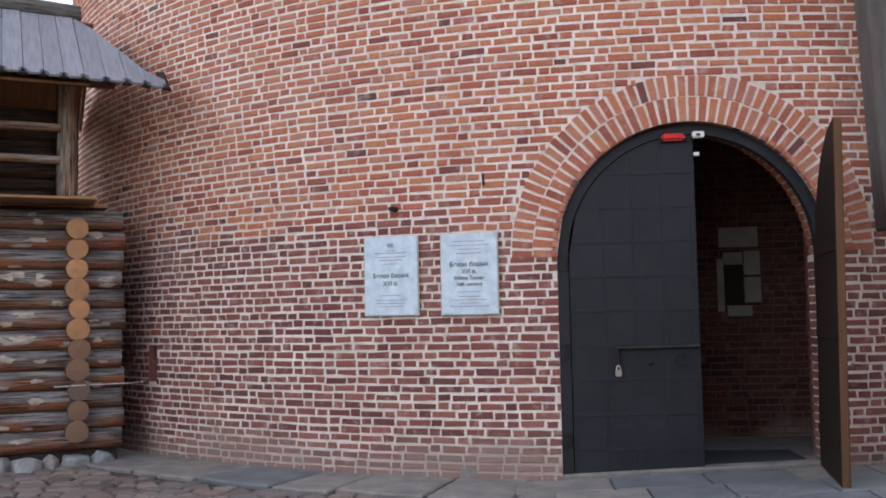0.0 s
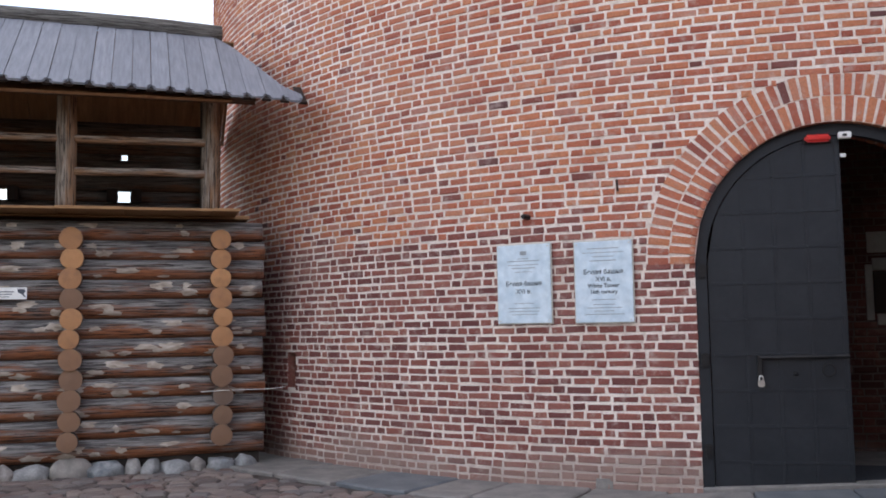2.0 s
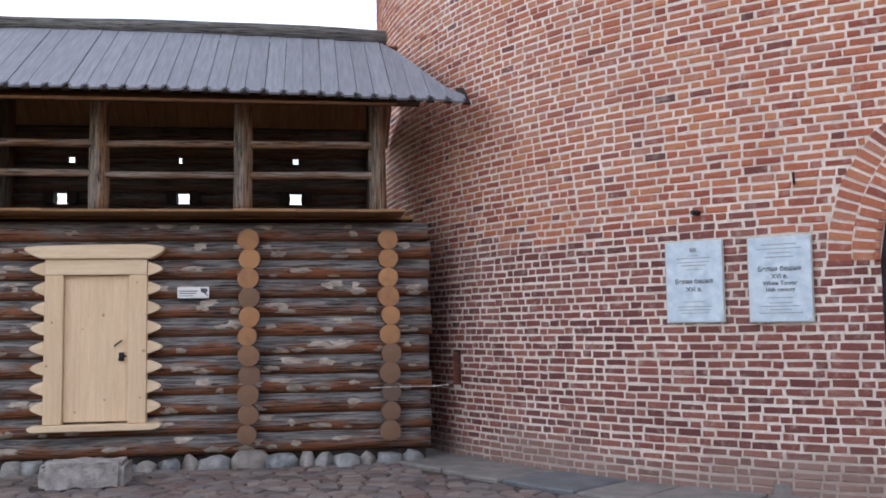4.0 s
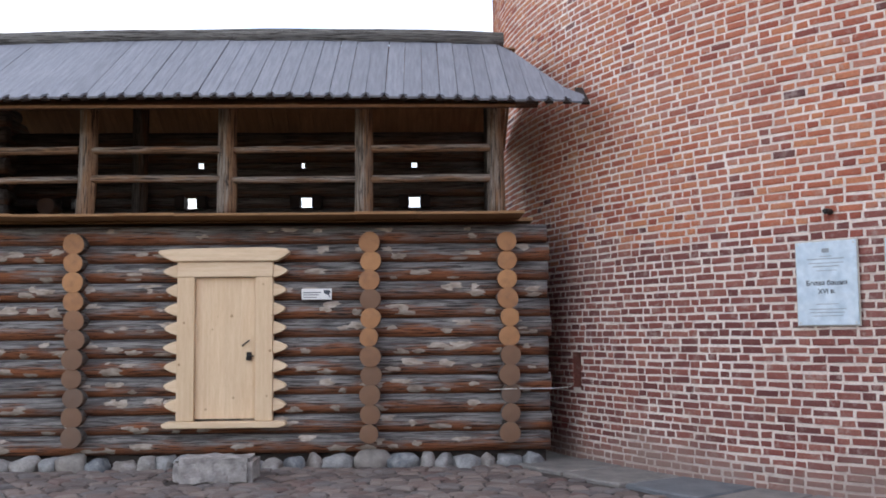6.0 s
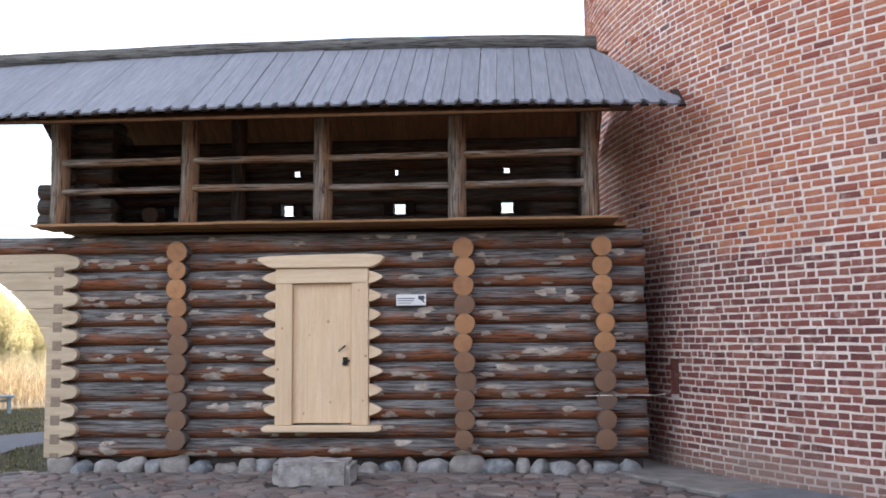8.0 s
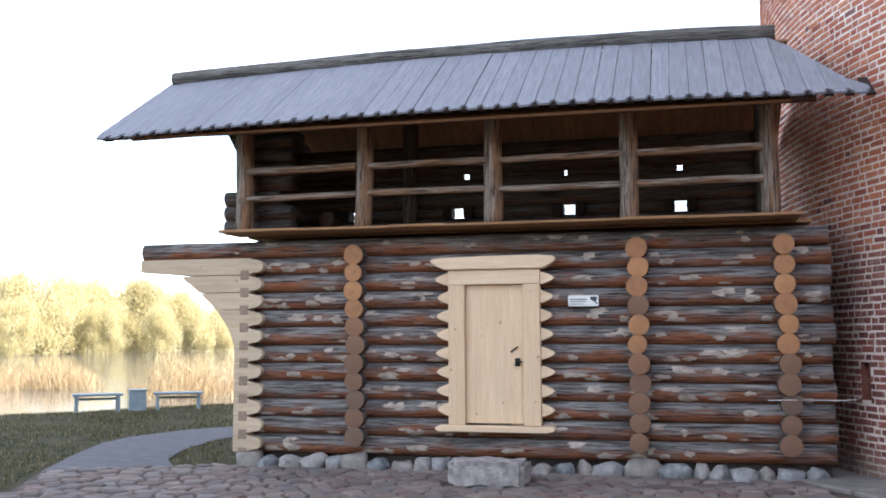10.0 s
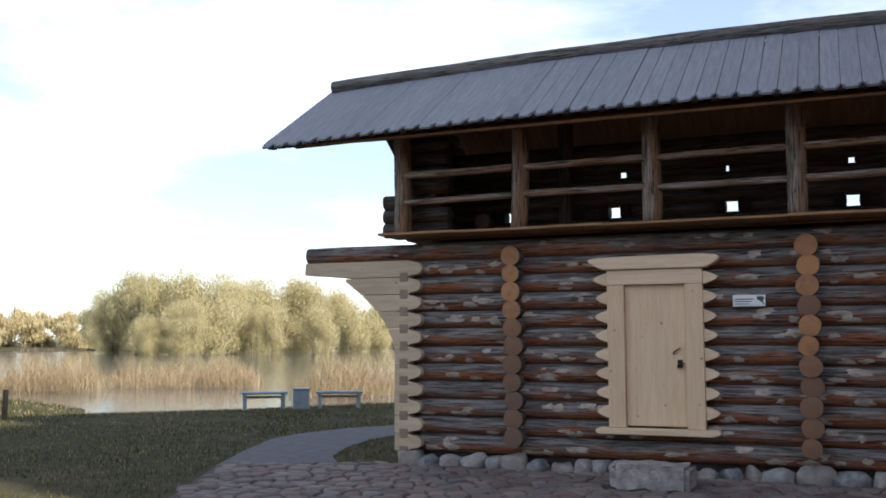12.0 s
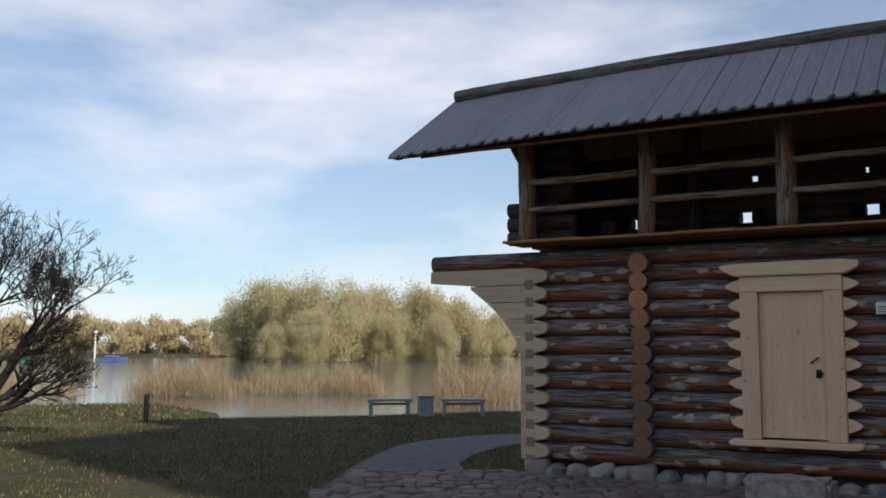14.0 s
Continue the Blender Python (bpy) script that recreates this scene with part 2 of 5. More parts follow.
def cobble_material():
    m = Mat("cobble", 0.8, 0, 0.25)
    pick = m.math("FRACT", m.math("ADD", m.rnd, m.isl), 0.0)
    base = m.ramp(pick, [(0.0, (0.085, 0.07, 0.068)), (0.3, (0.18, 0.14, 0.125)), (0.55, (0.125, 0.115, 0.115)), (0.8, (0.215, 0.175, 0.155)), (1.0, (0.13, 0.085, 0.078))])
    n = m.noise(24, detail=5)
    col = m.mix(m.math("MULTIPLY", m.sharp(n, 0.35, 0.7), 0.45), base, m.mix(0.5, base, (0.12, 0.1, 0.09)))
    return m.done(col, n, 0.5, 0.008)


COBBLE = cobble_material()
GRIT = simple("joint_grit", (0.045, 0.038, 0.035), (0.085, 0.072, 0.064), 8, rough=0.95, bump=0.5)
PATH = simple("grey_gravel", (0.08, 0.08, 0.092), (0.13, 0.126, 0.138), 5, rough=0.95, bump=0.5, fine=70)
METAL = simple("dark_painted_steel", (0.012, 0.015, 0.020), (0.020, 0.024, 0.030), 3, rough=0.5, bump=0.08, spec=0.3, fine=20)
IRON = simple("black_iron", (0.02, 0.02, 0.022), (0.04, 0.038, 0.038), 8, rough=0.5, metal=0.6)
STEEL = simple("dull_steel", (0.45, 0.45, 0.44), (0.6, 0.6, 0.58), 9, rough=0.35, metal=0.9, bump=0.1)
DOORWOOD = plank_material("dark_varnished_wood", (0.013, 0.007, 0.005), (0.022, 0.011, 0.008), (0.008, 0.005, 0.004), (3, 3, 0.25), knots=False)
DOOREDGE = plank_material("brown_door_edge", (0.11, 0.05, 0.025), (0.17, 0.085, 0.04), (0.05, 0.025, 0.015), (3, 3, 0.3), knots=False)
PLAQUE = simple("pale_blue_plaque", (0.42, 0.54, 0.64), (0.62, 0.72, 0.80), 9, rough=0.4, bump=0.05, spec=0.5, fine=12)
INK_FINE = simple("grey_fine_print", (0.22, 0.25, 0.28), (0.32, 0.35, 0.38), 30, rough=0.6, bump=0.0)
INK = simple("dark_ink", (0.06, 0.07, 0.09), (0.10, 0.11, 0.13), 5, rough=0.6, bump=0.0)
FRAME_STEEL = simple("plaque_edge", (0.45, 0.43, 0.38), (0.55, 0.53, 0.48), 6, rough=0.5, bump=0.1)
WHITE = simple("white_plastic", (0.72, 0.72, 0.70), (0.80, 0.80, 0.78), 5, rough=0.5, bump=0.05)
PAPER = simple("grey_white_board", (0.20, 0.19, 0.175), (0.28, 0.27, 0.245), 4, rough=0.6, bump=0.05)
RED = simple("red_plastic", (0.55, 0.02, 0.02), (0.68, 0.04, 0.03), 5, rough=0.3, bump=0.02, spec=0.5)
MATTING = simple("dark_door_mat", (0.03, 0.035, 0.045), (0.05, 0.055, 0.065), 30, rough=0.95, bump=0.6)
BENCH = simple("blue_grey_paint", (0.20, 0.26, 0.29), (0.28, 0.34, 0.37), 6, rough=0.6, bump=0.1)
TIMBER_GREY = plank_material("dark_grey_timber", (0.09, 0.08, 0.075), (0.16, 0.145, 0.135), (0.05, 0.045, 0.04), (3, 3, 0.3), knots=False)
BARK = simple("dark_bark", (0.012, 0.010, 0.009), (0.03, 0.024, 0.02), 12, rough=0.9, bump=0.5)
TRUNK = simple("willow_bark", (0.14, 0.12, 0.09), (0.22, 0.19, 0.14), 6, rough=0.9)
BLUE = simple("blue_hull", (0.05, 0.09, 0.25), (0.08, 0.13, 0.32), 3, rough=0.5)
GREEN = simple("green_hull", (0.06, 0.20, 0.14), (0.10, 0.26, 0.18), 3, rough=0.5)


def leaf_material(name, stops, glow=0.35):
    m = Mat(name, 0.8, 0, 0.1)
    pick = m.math("FRACT", m.math("ADD", m.rnd, m.isl), 0.0)
    col = m.ramp(pick, stops)
    patch = m.noise(0.35, detail=3, shift=False)
    col = m.mix(m.math("MULTIPLY", m.sharp(patch, 0.4, 0.65), 0.5), col, m.mix(0.6, col, (0.28, 0.24, 0.11)))
    m.link(col, m.b.inputs["Base Color"])
    tr = m.t.nodes.new("ShaderNodeBsdfTranslucent")
    m.link(col, tr.inputs["Color"])
    mx = m.t.nodes.new("ShaderNodeMixShader")
    mx.inputs[0].default_value = glow
    m.link(m.b.outputs[0], mx.inputs[1])
    m.link(tr.outputs[0], mx.inputs[2])
    m.link(mx.outputs[0], m.t.nodes["Material Output"].inputs["Surface"])
    return m.m


WILLOW = leaf_material("spring_willow_leaf", [(0.0, (0.43, 0.385, 0.20)), (0.5, (0.52, 0.465, 0.275)), (1.0, (0.61, 0.55, 0.37))], 0.5)
FARLEAF = leaf_material("far_bush_leaf", [(0.0, (0.47, 0.385, 0.215)), (0.5, (0.55, 0.46, 0.27)), (1.0, (0.62, 0.54, 0.345))], 0.5)
REED = leaf_material("dry_reed", [(0.0, (0.15, 0.105, 0.065)), (0.25, (0.31, 0.22, 0.135)), (0.6, (0.43, 0.325, 0.20)), (1.0, (0.52, 0.42, 0.28))], 0.4)
GRASS = leaf_material("grass_blade", [(0.0, (0.018, 0.027, 0.008)), (0.6, (0.04, 0.052, 0.016)), (0.8, (0.12, 0.115, 0.045)), (1.0, (0.42, 0.34, 0.18))], 0.25)


def ground_material():
    m = Mat("bank_earth", 0.95, 0, 0.1)
    a, b, c = m.noise(0.5, detail=5, shift=False), m.noise(4, detail=5, shift=False), m.noise(40, detail=4, shift=False)
    col = m.mix(m.sharp(b, 0.3, 0.7), (0.03, 0.033, 0.015), (0.075, 0.062, 0.036))
    col = m.mix(m.math("MULTIPLY", m.sharp(a, 0.5, 0.7), 0.5), col, (0.12, 0.092, 0.06))
    return m.done(col, c, 0.6, 0.03)


EARTH = ground_material()


def water_material():
    m = Mat("river_water", 0.07, 0, 0.5)
    a, b = m.noise(0.25, (1, 1, 1), 4, shift=False), m.noise(2.2, (1, 2.2, 1), 3, shift=False)
    col = m.mix(m.sharp(a, 0.3, 0.7), (0.07, 0.085, 0.10), (0.12, 0.115, 0.10))
    return m.done(col, b, 0.14, 0.05)


WATER = water_material()


# ---- builders ----
def mesh_of(name, verts, faces, mats, which=None, smooth=False):
    me = bpy.data.meshes.new(name)
    me.from_pydata([tuple(v) for v in verts], [], [tuple(f) for f in faces])
    for m in (mats if isinstance(mats, (list, tuple)) else [mats]):
        me.materials.append(m)
    if which is not None:
        me.polygons.foreach_set("material_index", which)
    if smooth:
        me.polygons.foreach_set("use_smooth", [True] * len(me.polygons))
    me.update()
    return me


def part(name, bm, material, parent=None, label="", at=None, smooth=False):
    """Links a bmesh, or a mesh, as one object, under a thing where one is given."""
    if isinstance(bm, bmesh.types.BMesh):
        me = bpy.data.meshes.new(name)
        bm.to_mesh(me)
        bm.free()
        for m in (material if isinstance(material, (list, tuple)) else [material]):
            me.materials.append(m)
        if smooth:
            me.polygons.foreach_set("use_smooth", [True] * len(me.polygons))
    else:
        me = bm
    ob = new(name, me)
    if parent is not None:
        ob.parent = parent
    if at is not None:
        ob.matrix_basis = at
    if label:
        tagged(ob, label)
    return ob


def thing(name, at, label, category, group=""):
    ob = new(name)
    ob.empty_display_size = 0.2
    ob.matrix_basis = at
    return tagged(ob, label, category, group)


def box_bm(lo, hi, bevel=0.0, segments=1, rough=0.0, cuts=0):
    bm = bmesh.new()
    bmesh.ops.create_cube(bm, size=1)
    for v in bm.verts:
        v.co = Vector([lo[i] + (hi[i] - lo[i]) * (v.co[i] + 0.5) for i in range(3)])
    if cuts:
        bmesh.ops.subdivide_edges(bm, edges=bm.edges[:], cuts=cuts, use_grid_fill=True)
    if bevel:
        sharp = [e for e in bm.edges if len(e.link_faces) == 2 and e.calc_face_angle(0) > 0.5]
        bmesh.ops.bevel(bm, geom=sharp, offset=bevel, segments=segments, affect="EDGES")
    if rough:
        for v in bm.verts:
            v.co += Vector(noise.noise_vector(v.co * 5)) * rough
    return bm


def prism_bm(outline, y0, y1, bevel=0.0):
    """A slab whose outline lies in the xz plane, from y0 back to y1."""
    bm = bmesh.new()
    f = bm.faces.new([bm.verts.new((x, y0, z)) for x, z in outline])
    out = bmesh.ops.extrude_face_region(bm, geom=[f])
    for v in out["geom"]:
        if isinstance(v, bmesh.types.BMVert):
            v.co.y = y1
    bmesh.ops.recalc_face_normals(bm, faces=bm.faces[:])
    if bevel:
        bmesh.ops.bevel(bm, geom=[e for e in bm.edges if e.calc_face_angle(0) > 0.4], offset=bevel, segments=1, affect="EDGES")
    return bm


def log_mesh(name, length, r, rnd, mats, rings=None, sides=14, knots=0, taper=0.0, wob=0.012, bulge=0.06, ends=0):
    """A log along x from 0 to length: uneven, slightly bent, with hewn knots on its front (towards -y)."""
    rings = rings or max(4, int(length / 0.22))
    verts, faces, which = [], [], []
    ph = rnd.random() * 40
    for i in range(rings + 1):
        x = length * i / rings
        k = 1 - taper * i / rings
        oy, oz = noise.noise((x * 0.5, ph, 0)) * wob, noise.noise((x * 0.5, ph, 9)) * wob
        for j in range(sides):
            a = 2 * math.pi * j / sides
            rr = r * k * (1 + bulge * noise.noise((x * 1.6, math.cos(a) * 1.2 + ph, math.sin(a) * 1.2)))
            verts.append((x, math.cos(a) * rr + oy, math.sin(a) * rr + oz))
    for i in range(rings):
        for j in range(sides):
            j2 = (j + 1) % sides
            faces.append((i * sides + j, (i + 1) * sides + j, (i + 1) * sides + j2, i * sides + j2))
            which.append(0)
    for base, flip in ((0, False), (rings * sides, True)):
        c = len(verts)
        verts.append((verts[base][0] + (0.012 if flip else -0.012), 0, 0))
        for j in range(sides):
            tri = (base + j, base + (j + 1) % sides, c)
            faces.append(tri[::-1] if flip else tri)
            which.append(ends)
    smooth = [w == 0 and len(f) == 4 for w, f in zip(which, faces)]
    for _ in range(knots):
        x, a = rnd.uniform(0.15, length - 0.15), rnd.uniform(-0.75, 0.6)
        w, h = rnd.uniform(0.05, 0.15), rnd.uniform(0.028, 0.058)
        c = len(verts)
        n = 13
        cy, cz = -math.cos(a), math.sin(a)
        verts.append((x, cy * (r + 0.010), cz * (r + 0.010)))
        for q in range(n):
            b = 2 * math.pi * q / n
            jit = rnd.uniform(0.55, 1.3)
            dx, dt = math.cos(b) * w * jit, math.sin(b) * h * jit
            aa = a + dt / r
            rr = r * 0.985
            verts.append((x + dx, -math.cos(aa) * rr, math.sin(aa) * rr))
        for q in range(n):
            faces.append((c, c + 1 + (q + 1) % n, c + 1 + q))
            which.append(1)
            smooth.append(True)
    me = mesh_of(name, verts, faces, mats, which)
    me.polygons.foreach_set("use_smooth", smooth)
    return me


def tube_bm(points, radius, sides=8):
    bm = bmesh.new()
    rings = []
    for i, p in enumerate(points):
        p = Vector(p)
        d = (Vector(points[min(i + 1, len(points) - 1)]) - Vector(points[max(i - 1, 0)])).normalized()
        u = d.orthogonal().normalized()
        w = d.cross(u)
        rad = radius[i] if isinstance(radius, (list, tuple)) else radius
        rings.append([bm.verts.new(p + (u * math.cos(2 * math.pi * k / sides) + w * math.sin(2 * math.pi * k / sides)) * rad) for k in range(sides)])
    for a, b in zip(rings, rings[1:]):
        best = min(range(sides), key=lambda s: (a[0].co - b[s].co).length)
        for k in range(sides):
            bm.faces.new((a[k], a[(k + 1) % sides], b[(k + 1 + best) % sides], b[(k + best) % sides]))
    bm.faces.new(rings[0][::-1])
    bm.faces.new(rings[-1])
    bmesh.ops.recalc_face_normals(bm, faces=bm.faces[:])
    return bm


def stone_bm(sx, sy, sz, rnd, level=2, rough=0.18):
    bm = bmesh.new()
    bmesh.ops.create_icosphere(bm, subdivisions=level, radius=1)
    ph = rnd.random() * 50
    for v in bm.verts:
        d = v.co.normalized()
        k = 1 + rough * noise.noise(d * 1.5 + Vector((ph, ph, 0)))
        p = Vector([math.copysign(abs(c) ** 0.75, c) for c in d]) * k
        v.co = Vector((p.x * sx / 2, p.y * sy / 2, p.z * sz / 2))
    return bm


# ---- ground, path, water ----
TX, TY, TR = 11.98, 13.38, 9.82          # the round tower: centre and radius
TOWER_HIGH = 16.6
WALL_Y = 9.45                          # front of the log wall
CREST = 21.3
EX, EY = 0.55, -2.54                   # the spot from which bearings to the far bank are counted


def smooth01(v):
    v = min(1.0, max(0.0, v))
    return v * v * (3 - 2 * v)


def ground_z(x, y):
    """Level yard, a bank that falls to the river, the river bed and the far shore."""
    s = -0.8 * x + 0.6 * y - CREST
    z = -0.74 * smooth01((s + 1.1) / 9.0) - 1.0 * smooth01((s - 21) / 8.0)
    z -= 0.8 * smooth01((math.degrees(math.atan2(x - EX, y - EY)) + 47) / 7) * smooth01((s - 5) / 8)
    z += 0.06 * noise.noise((x * 0.3, y * 0.3, 3)) * smooth01((s + 4) / 4)
    d = math.hypot(x, y)
    z += 1.6 * smooth01((d - 285) / 40)
    return z


def make_ground():
    steps = [0, 1, 2, 3, 4, 5, 6, 7, 8, 9, 10, 11, 12, 13, 14, 15, 16, 17, 18, 19, 20, 21, 22, 23, 24, 26, 28, 31, 34, 38, 43, 50, 60, 75, 95, 120, 150, 180, 220, 260, 285, 295, 305, 315, 325, 345, 400, 900, 2500]
    n = 120
    verts, faces = [(0, 0, ground_z(0, 0) - 0.03)], []
    for r in steps[1:]:
        for k in range(n):
            a = 2 * math.pi * k / n
            x, y = r * math.cos(a), r * math.sin(a)
            verts.append((x, y, ground_z(x, y) - 0.03))
    for k in range(n):
        faces.append((0, 1 + k, 1 + (k + 1) % n))
    for i in range(len(steps) - 2):
        for k in range(n):
            a, b = 1 + i * n + k, 1 + i * n + (k + 1) % n
            faces.append((a, a + n, b + n, b))
    ob = new("ground", mesh_of("ground", verts, faces, EARTH, smooth=True))
    tagged(ob, "grassy earth bank falling to the river", "ground", kind="structure")


make_ground()
water = new("water", mesh_of("water", [(-900, -300, -1.3), (300, -300, -1.3), (300, 900, -1.3), (-900, 900, -1.3)], [(0, 1, 2, 3)], WATER))
tagged(water, "calm brown-blue river in flood", "river", kind="structure")


def strip(name, left, right, material, label, category, lift):
    verts, faces = [], []
    for (x0, y0), (x1, y1) in zip(left, right):
        for i in range(5):
            x, y = x0 + (x1 - x0) * i / 4, y0 + (y1 - y0) * i / 4
            verts.append((x, y, ground_z(x, y) + lift))
    for k in range(len(left) - 1):
        for i in range(4):
            a = k * 5 + i
            faces.append((a, a + 1, a + 6, a + 5))
    ob = new(name, mesh_of(name, verts, faces, material, smooth=True))
    return tagged(ob, label, category, kind="structure")


PATH_L = [(-7.2, 8.4), (-7.88, 10.08), (-8.4, 11.6), (-8.51, 12.6), (-8.2, 14.0), (-7.4, 15.2), (-6.0, 17.0)]
PATH_R = [(-5.75, 9.15), (-6.25, 9.9), (-6.6, 10.9), (-6.8, 12.2), (-6.75, 13.2), (-6.1, 14.3), (-4.8, 15.8)]
strip("path", PATH_L, PATH_R, PATH, "grey gravel path curving round the log house", "path", -0.016)

# the yard: grit bed under the flat cobbles
YARD_L = [(-3.6, -9.9), (-4.9, 0.0), (-6.04, 5.95), (-7.2, 8.45)]


def yard_left(y):
    for (x0, y0), (x1, y1) in zip(YARD_L, YARD_L[1:]):
        if y <= y1:
            return x0 + (x1 - x0) * (y - y0) / (y1 - y0)
    return -7.2 + (y - 8.45) * 2.0


yard_pts = YARD_L + [(-5.75, 9.2), (-5.1, 9.4), (-4.9, 9.9), (3.0, 9.9), (5.5, 7.5), (9.9, 5), (9.9, -9.9)]
bm = bmesh.new()
f = bm.faces.new([bm.verts.new((x, y, -0.012)) for x, y in yard_pts])
bm.normal_update()
if f.normal.z < 0:
    f.normal_flip()
bmesh.ops.triangulate(bm, faces=[f])
yard = part("pavement", bm, GRIT)
tagged(yard, "yard of flat reddish-grey cobbles in grit", "pavement", kind="structure")


# ---- unseen walls, added to hold back sky light and cast shade ----
back_wall = part("wall_south", box_bm((-6, -11.2, -0.2), (22, -10, 8.0), 0.03), BRICK_PLAIN)
tagged(back_wall, "unseen plain brick wall added to hold back sky light", "wall", kind="structure")

# out of view; placed and sized so its shadow covers roof and grass
east_wall = part("wall_east", box_bm((21.0, -4.6, -0.2), (22.4, 9.0, 24.5), 0.03), BRICK_PLAIN)
tagged(east_wall, "unseen tall brick wall added to shade the roof and bank", "wall", kind="structure")

# ---- the round brick tower ----
COURSE = 0.085
DOOR_A = radians(-119.55)              # the doorway's middle, seen from the tower's axis
DOOR_W, SPRING, RING = 1.296, 2.18, 0.455
tower = thing("tower", pose(TX, TY, 0), "round tower of red brick with pale mortar and an arched doorway", "tower")
DN = Vector((math.cos(DOOR_A), math.sin(DOOR_A), 0))      # outwards through the doorway
DT = Vector((-DN.y, DN.x, 0))                              # to the right as one faces the door
DOOR_O = Vector((TX, TY, 0)) + DN * TR


def door_place(u, n, z):
    """u to the right of the doorway's middle, n inwards from the wall's face."""
    return DOOR_O + DT * u - DN * n + Vector((0, 0, z))


def arch_top(u, rad):
    return SPRING + math.sqrt(max(0.0, rad * rad - u * u)) if abs(u) < rad else -1


def on_tower(a, r, z):
    return (r * math.cos(a), r * math.sin(a), z)


def plane_at(o, right, n=None):
    """A pose with x along right and z up; -y faces right turned clockwise."""
    right = Vector(right).normalized()
    back = Vector((0, 0, 1)).cross(right)
    m = Matrix((right, back, (0, 0, 1))).transposed().to_4x4()
    return Matrix.Translation(Vector(o)) @ m


NICHE_A, NICHE_W, NICHE_Z0, NICHE_Z1 = radians(-158.6), 0.10, 0.905, 1.35


def tower_shell():
    verts, faces = [], []
    half = math.asin(DOOR_W / TR)
    angles = [DOOR_A - half + 2 * half * i / 40 for i in range(41)]
    rest = 2 * math.pi - 2 * half
    others = sorted([DOOR_A + half + rest * i / 150 for i in range(151)] + [NICHE_A + 2 * math.pi - NICHE_W / TR, NICHE_A + 2 * math.pi + NICHE_W / TR])
    for seq, door in ((angles, True), (others, False)):
        for a0, a1 in zip(seq, seq[1:]):
            for r, flip in ((TR - 0.004, False), (TR - 0.75, True)):
                if flip and abs((a0 + a1) / 2 - DOOR_A) * TR < 2.3 or flip and abs((a0 + a1) / 2 - DOOR_A - 2 * math.pi) * TR < 2.3:
                    continue
                zs = []
                for a in (a0, a1):
                    u = (a - DOOR_A) * TR
                    zs.append(arch_top(u, DOOR_W + 0.001) if door else -0.3)
                zs = [max(z, SPRING) if door else z for z in zs]
                b = len(verts)
                mid = (a0 + a1) / 2 - 2 * math.pi
                if not door and not flip and abs(mid - NICHE_A) < NICHE_W / TR:
                    verts += [on_tower(a0, r, -0.3), on_tower(a1, r, -0.3), on_tower(a1, r, NICHE_Z0), on_tower(a0, r, NICHE_Z0)]
                    faces.append((b, b + 1, b + 2, b + 3))
                    b += 4
                    zs = [NICHE_Z1, NICHE_Z1]
                verts += [on_tower(a0, r, zs[0]), on_tower(a1, r, zs[1]), on_tower(a1, r, TOWER_HIGH), on_tower(a0, r, TOWER_HIGH)]
                faces.append((b, b + 1, b + 2, b + 3) if not flip else (b + 3, b + 2, b + 1, b))
    # crown and the reveal of the doorway
    for a0, a1 in zip(others, others[1:]):
        b = len(verts)
        verts += [on_tower(a0, TR - 0.012, TOWER_HIGH), on_tower(a1, TR - 0.012, TOWER_HIGH), on_tower(a1, 0.1, TOWER_HIGH + 2.5), on_tower(a0, 0.1, TOWER_HIGH + 2.5)]
        faces.append((b, b + 1, b + 2, b + 3))
    return mesh_of("wall", verts, faces, MORTAR)


part("niche", prism_bm([(-NICHE_W - 0.05, NICHE_Z0 - 0.05), (NICHE_W + 0.05, NICHE_Z0 - 0.05), (NICHE_W + 0.05, NICHE_Z1 + 0.05), (-NICHE_W - 0.05, NICHE_Z1 + 0.05)], 0.22, 0.3), BRICK_LOW, tower,
     at=Matrix.Translation((-TX, -TY, 0)) @ plane_at(Vector((TX, TY, 0)) + Vector((math.cos(NICHE_A), math.sin(NICHE_A), 0)) * TR, (-math.sin(NICHE_A), math.cos(NICHE_A), 0)))
for lo, hi in (((-NICHE_W - 0.05, 0.0, NICHE_Z0 - 0.05), (-NICHE_W, 0.22, NICHE_Z1 + 0.05)), ((NICHE_W, 0.0, NICHE_Z0 - 0.05), (NICHE_W + 0.05, 0.22, NICHE_Z1 + 0.05)), ((-NICHE_W, 0.0, NICHE_Z0 - 0.05), (NICHE_W, 0.22, NICHE_Z0)), ((-NICHE_W, 0.0, NICHE_Z1), (NICHE_W, 0.22, NICHE_Z1 + 0.05))):
    part("niche_side", box_bm(tuple(v + (0.012 if i == 1 else 0) for i, v in enumerate(lo)), hi), BRICK_LOW, tower,
         at=Matrix.Translation((-TX, -TY, 0)) @ plane_at(Vector((TX, TY, 0)) + Vector((math.cos(NICHE_A), math.sin(NICHE_A), 0)) * TR, (-math.sin(NICHE_A), math.cos(NICHE_A), 0)))
part("wall", tower_shell(), None, tower, "pale mortar bed of the brick wall")


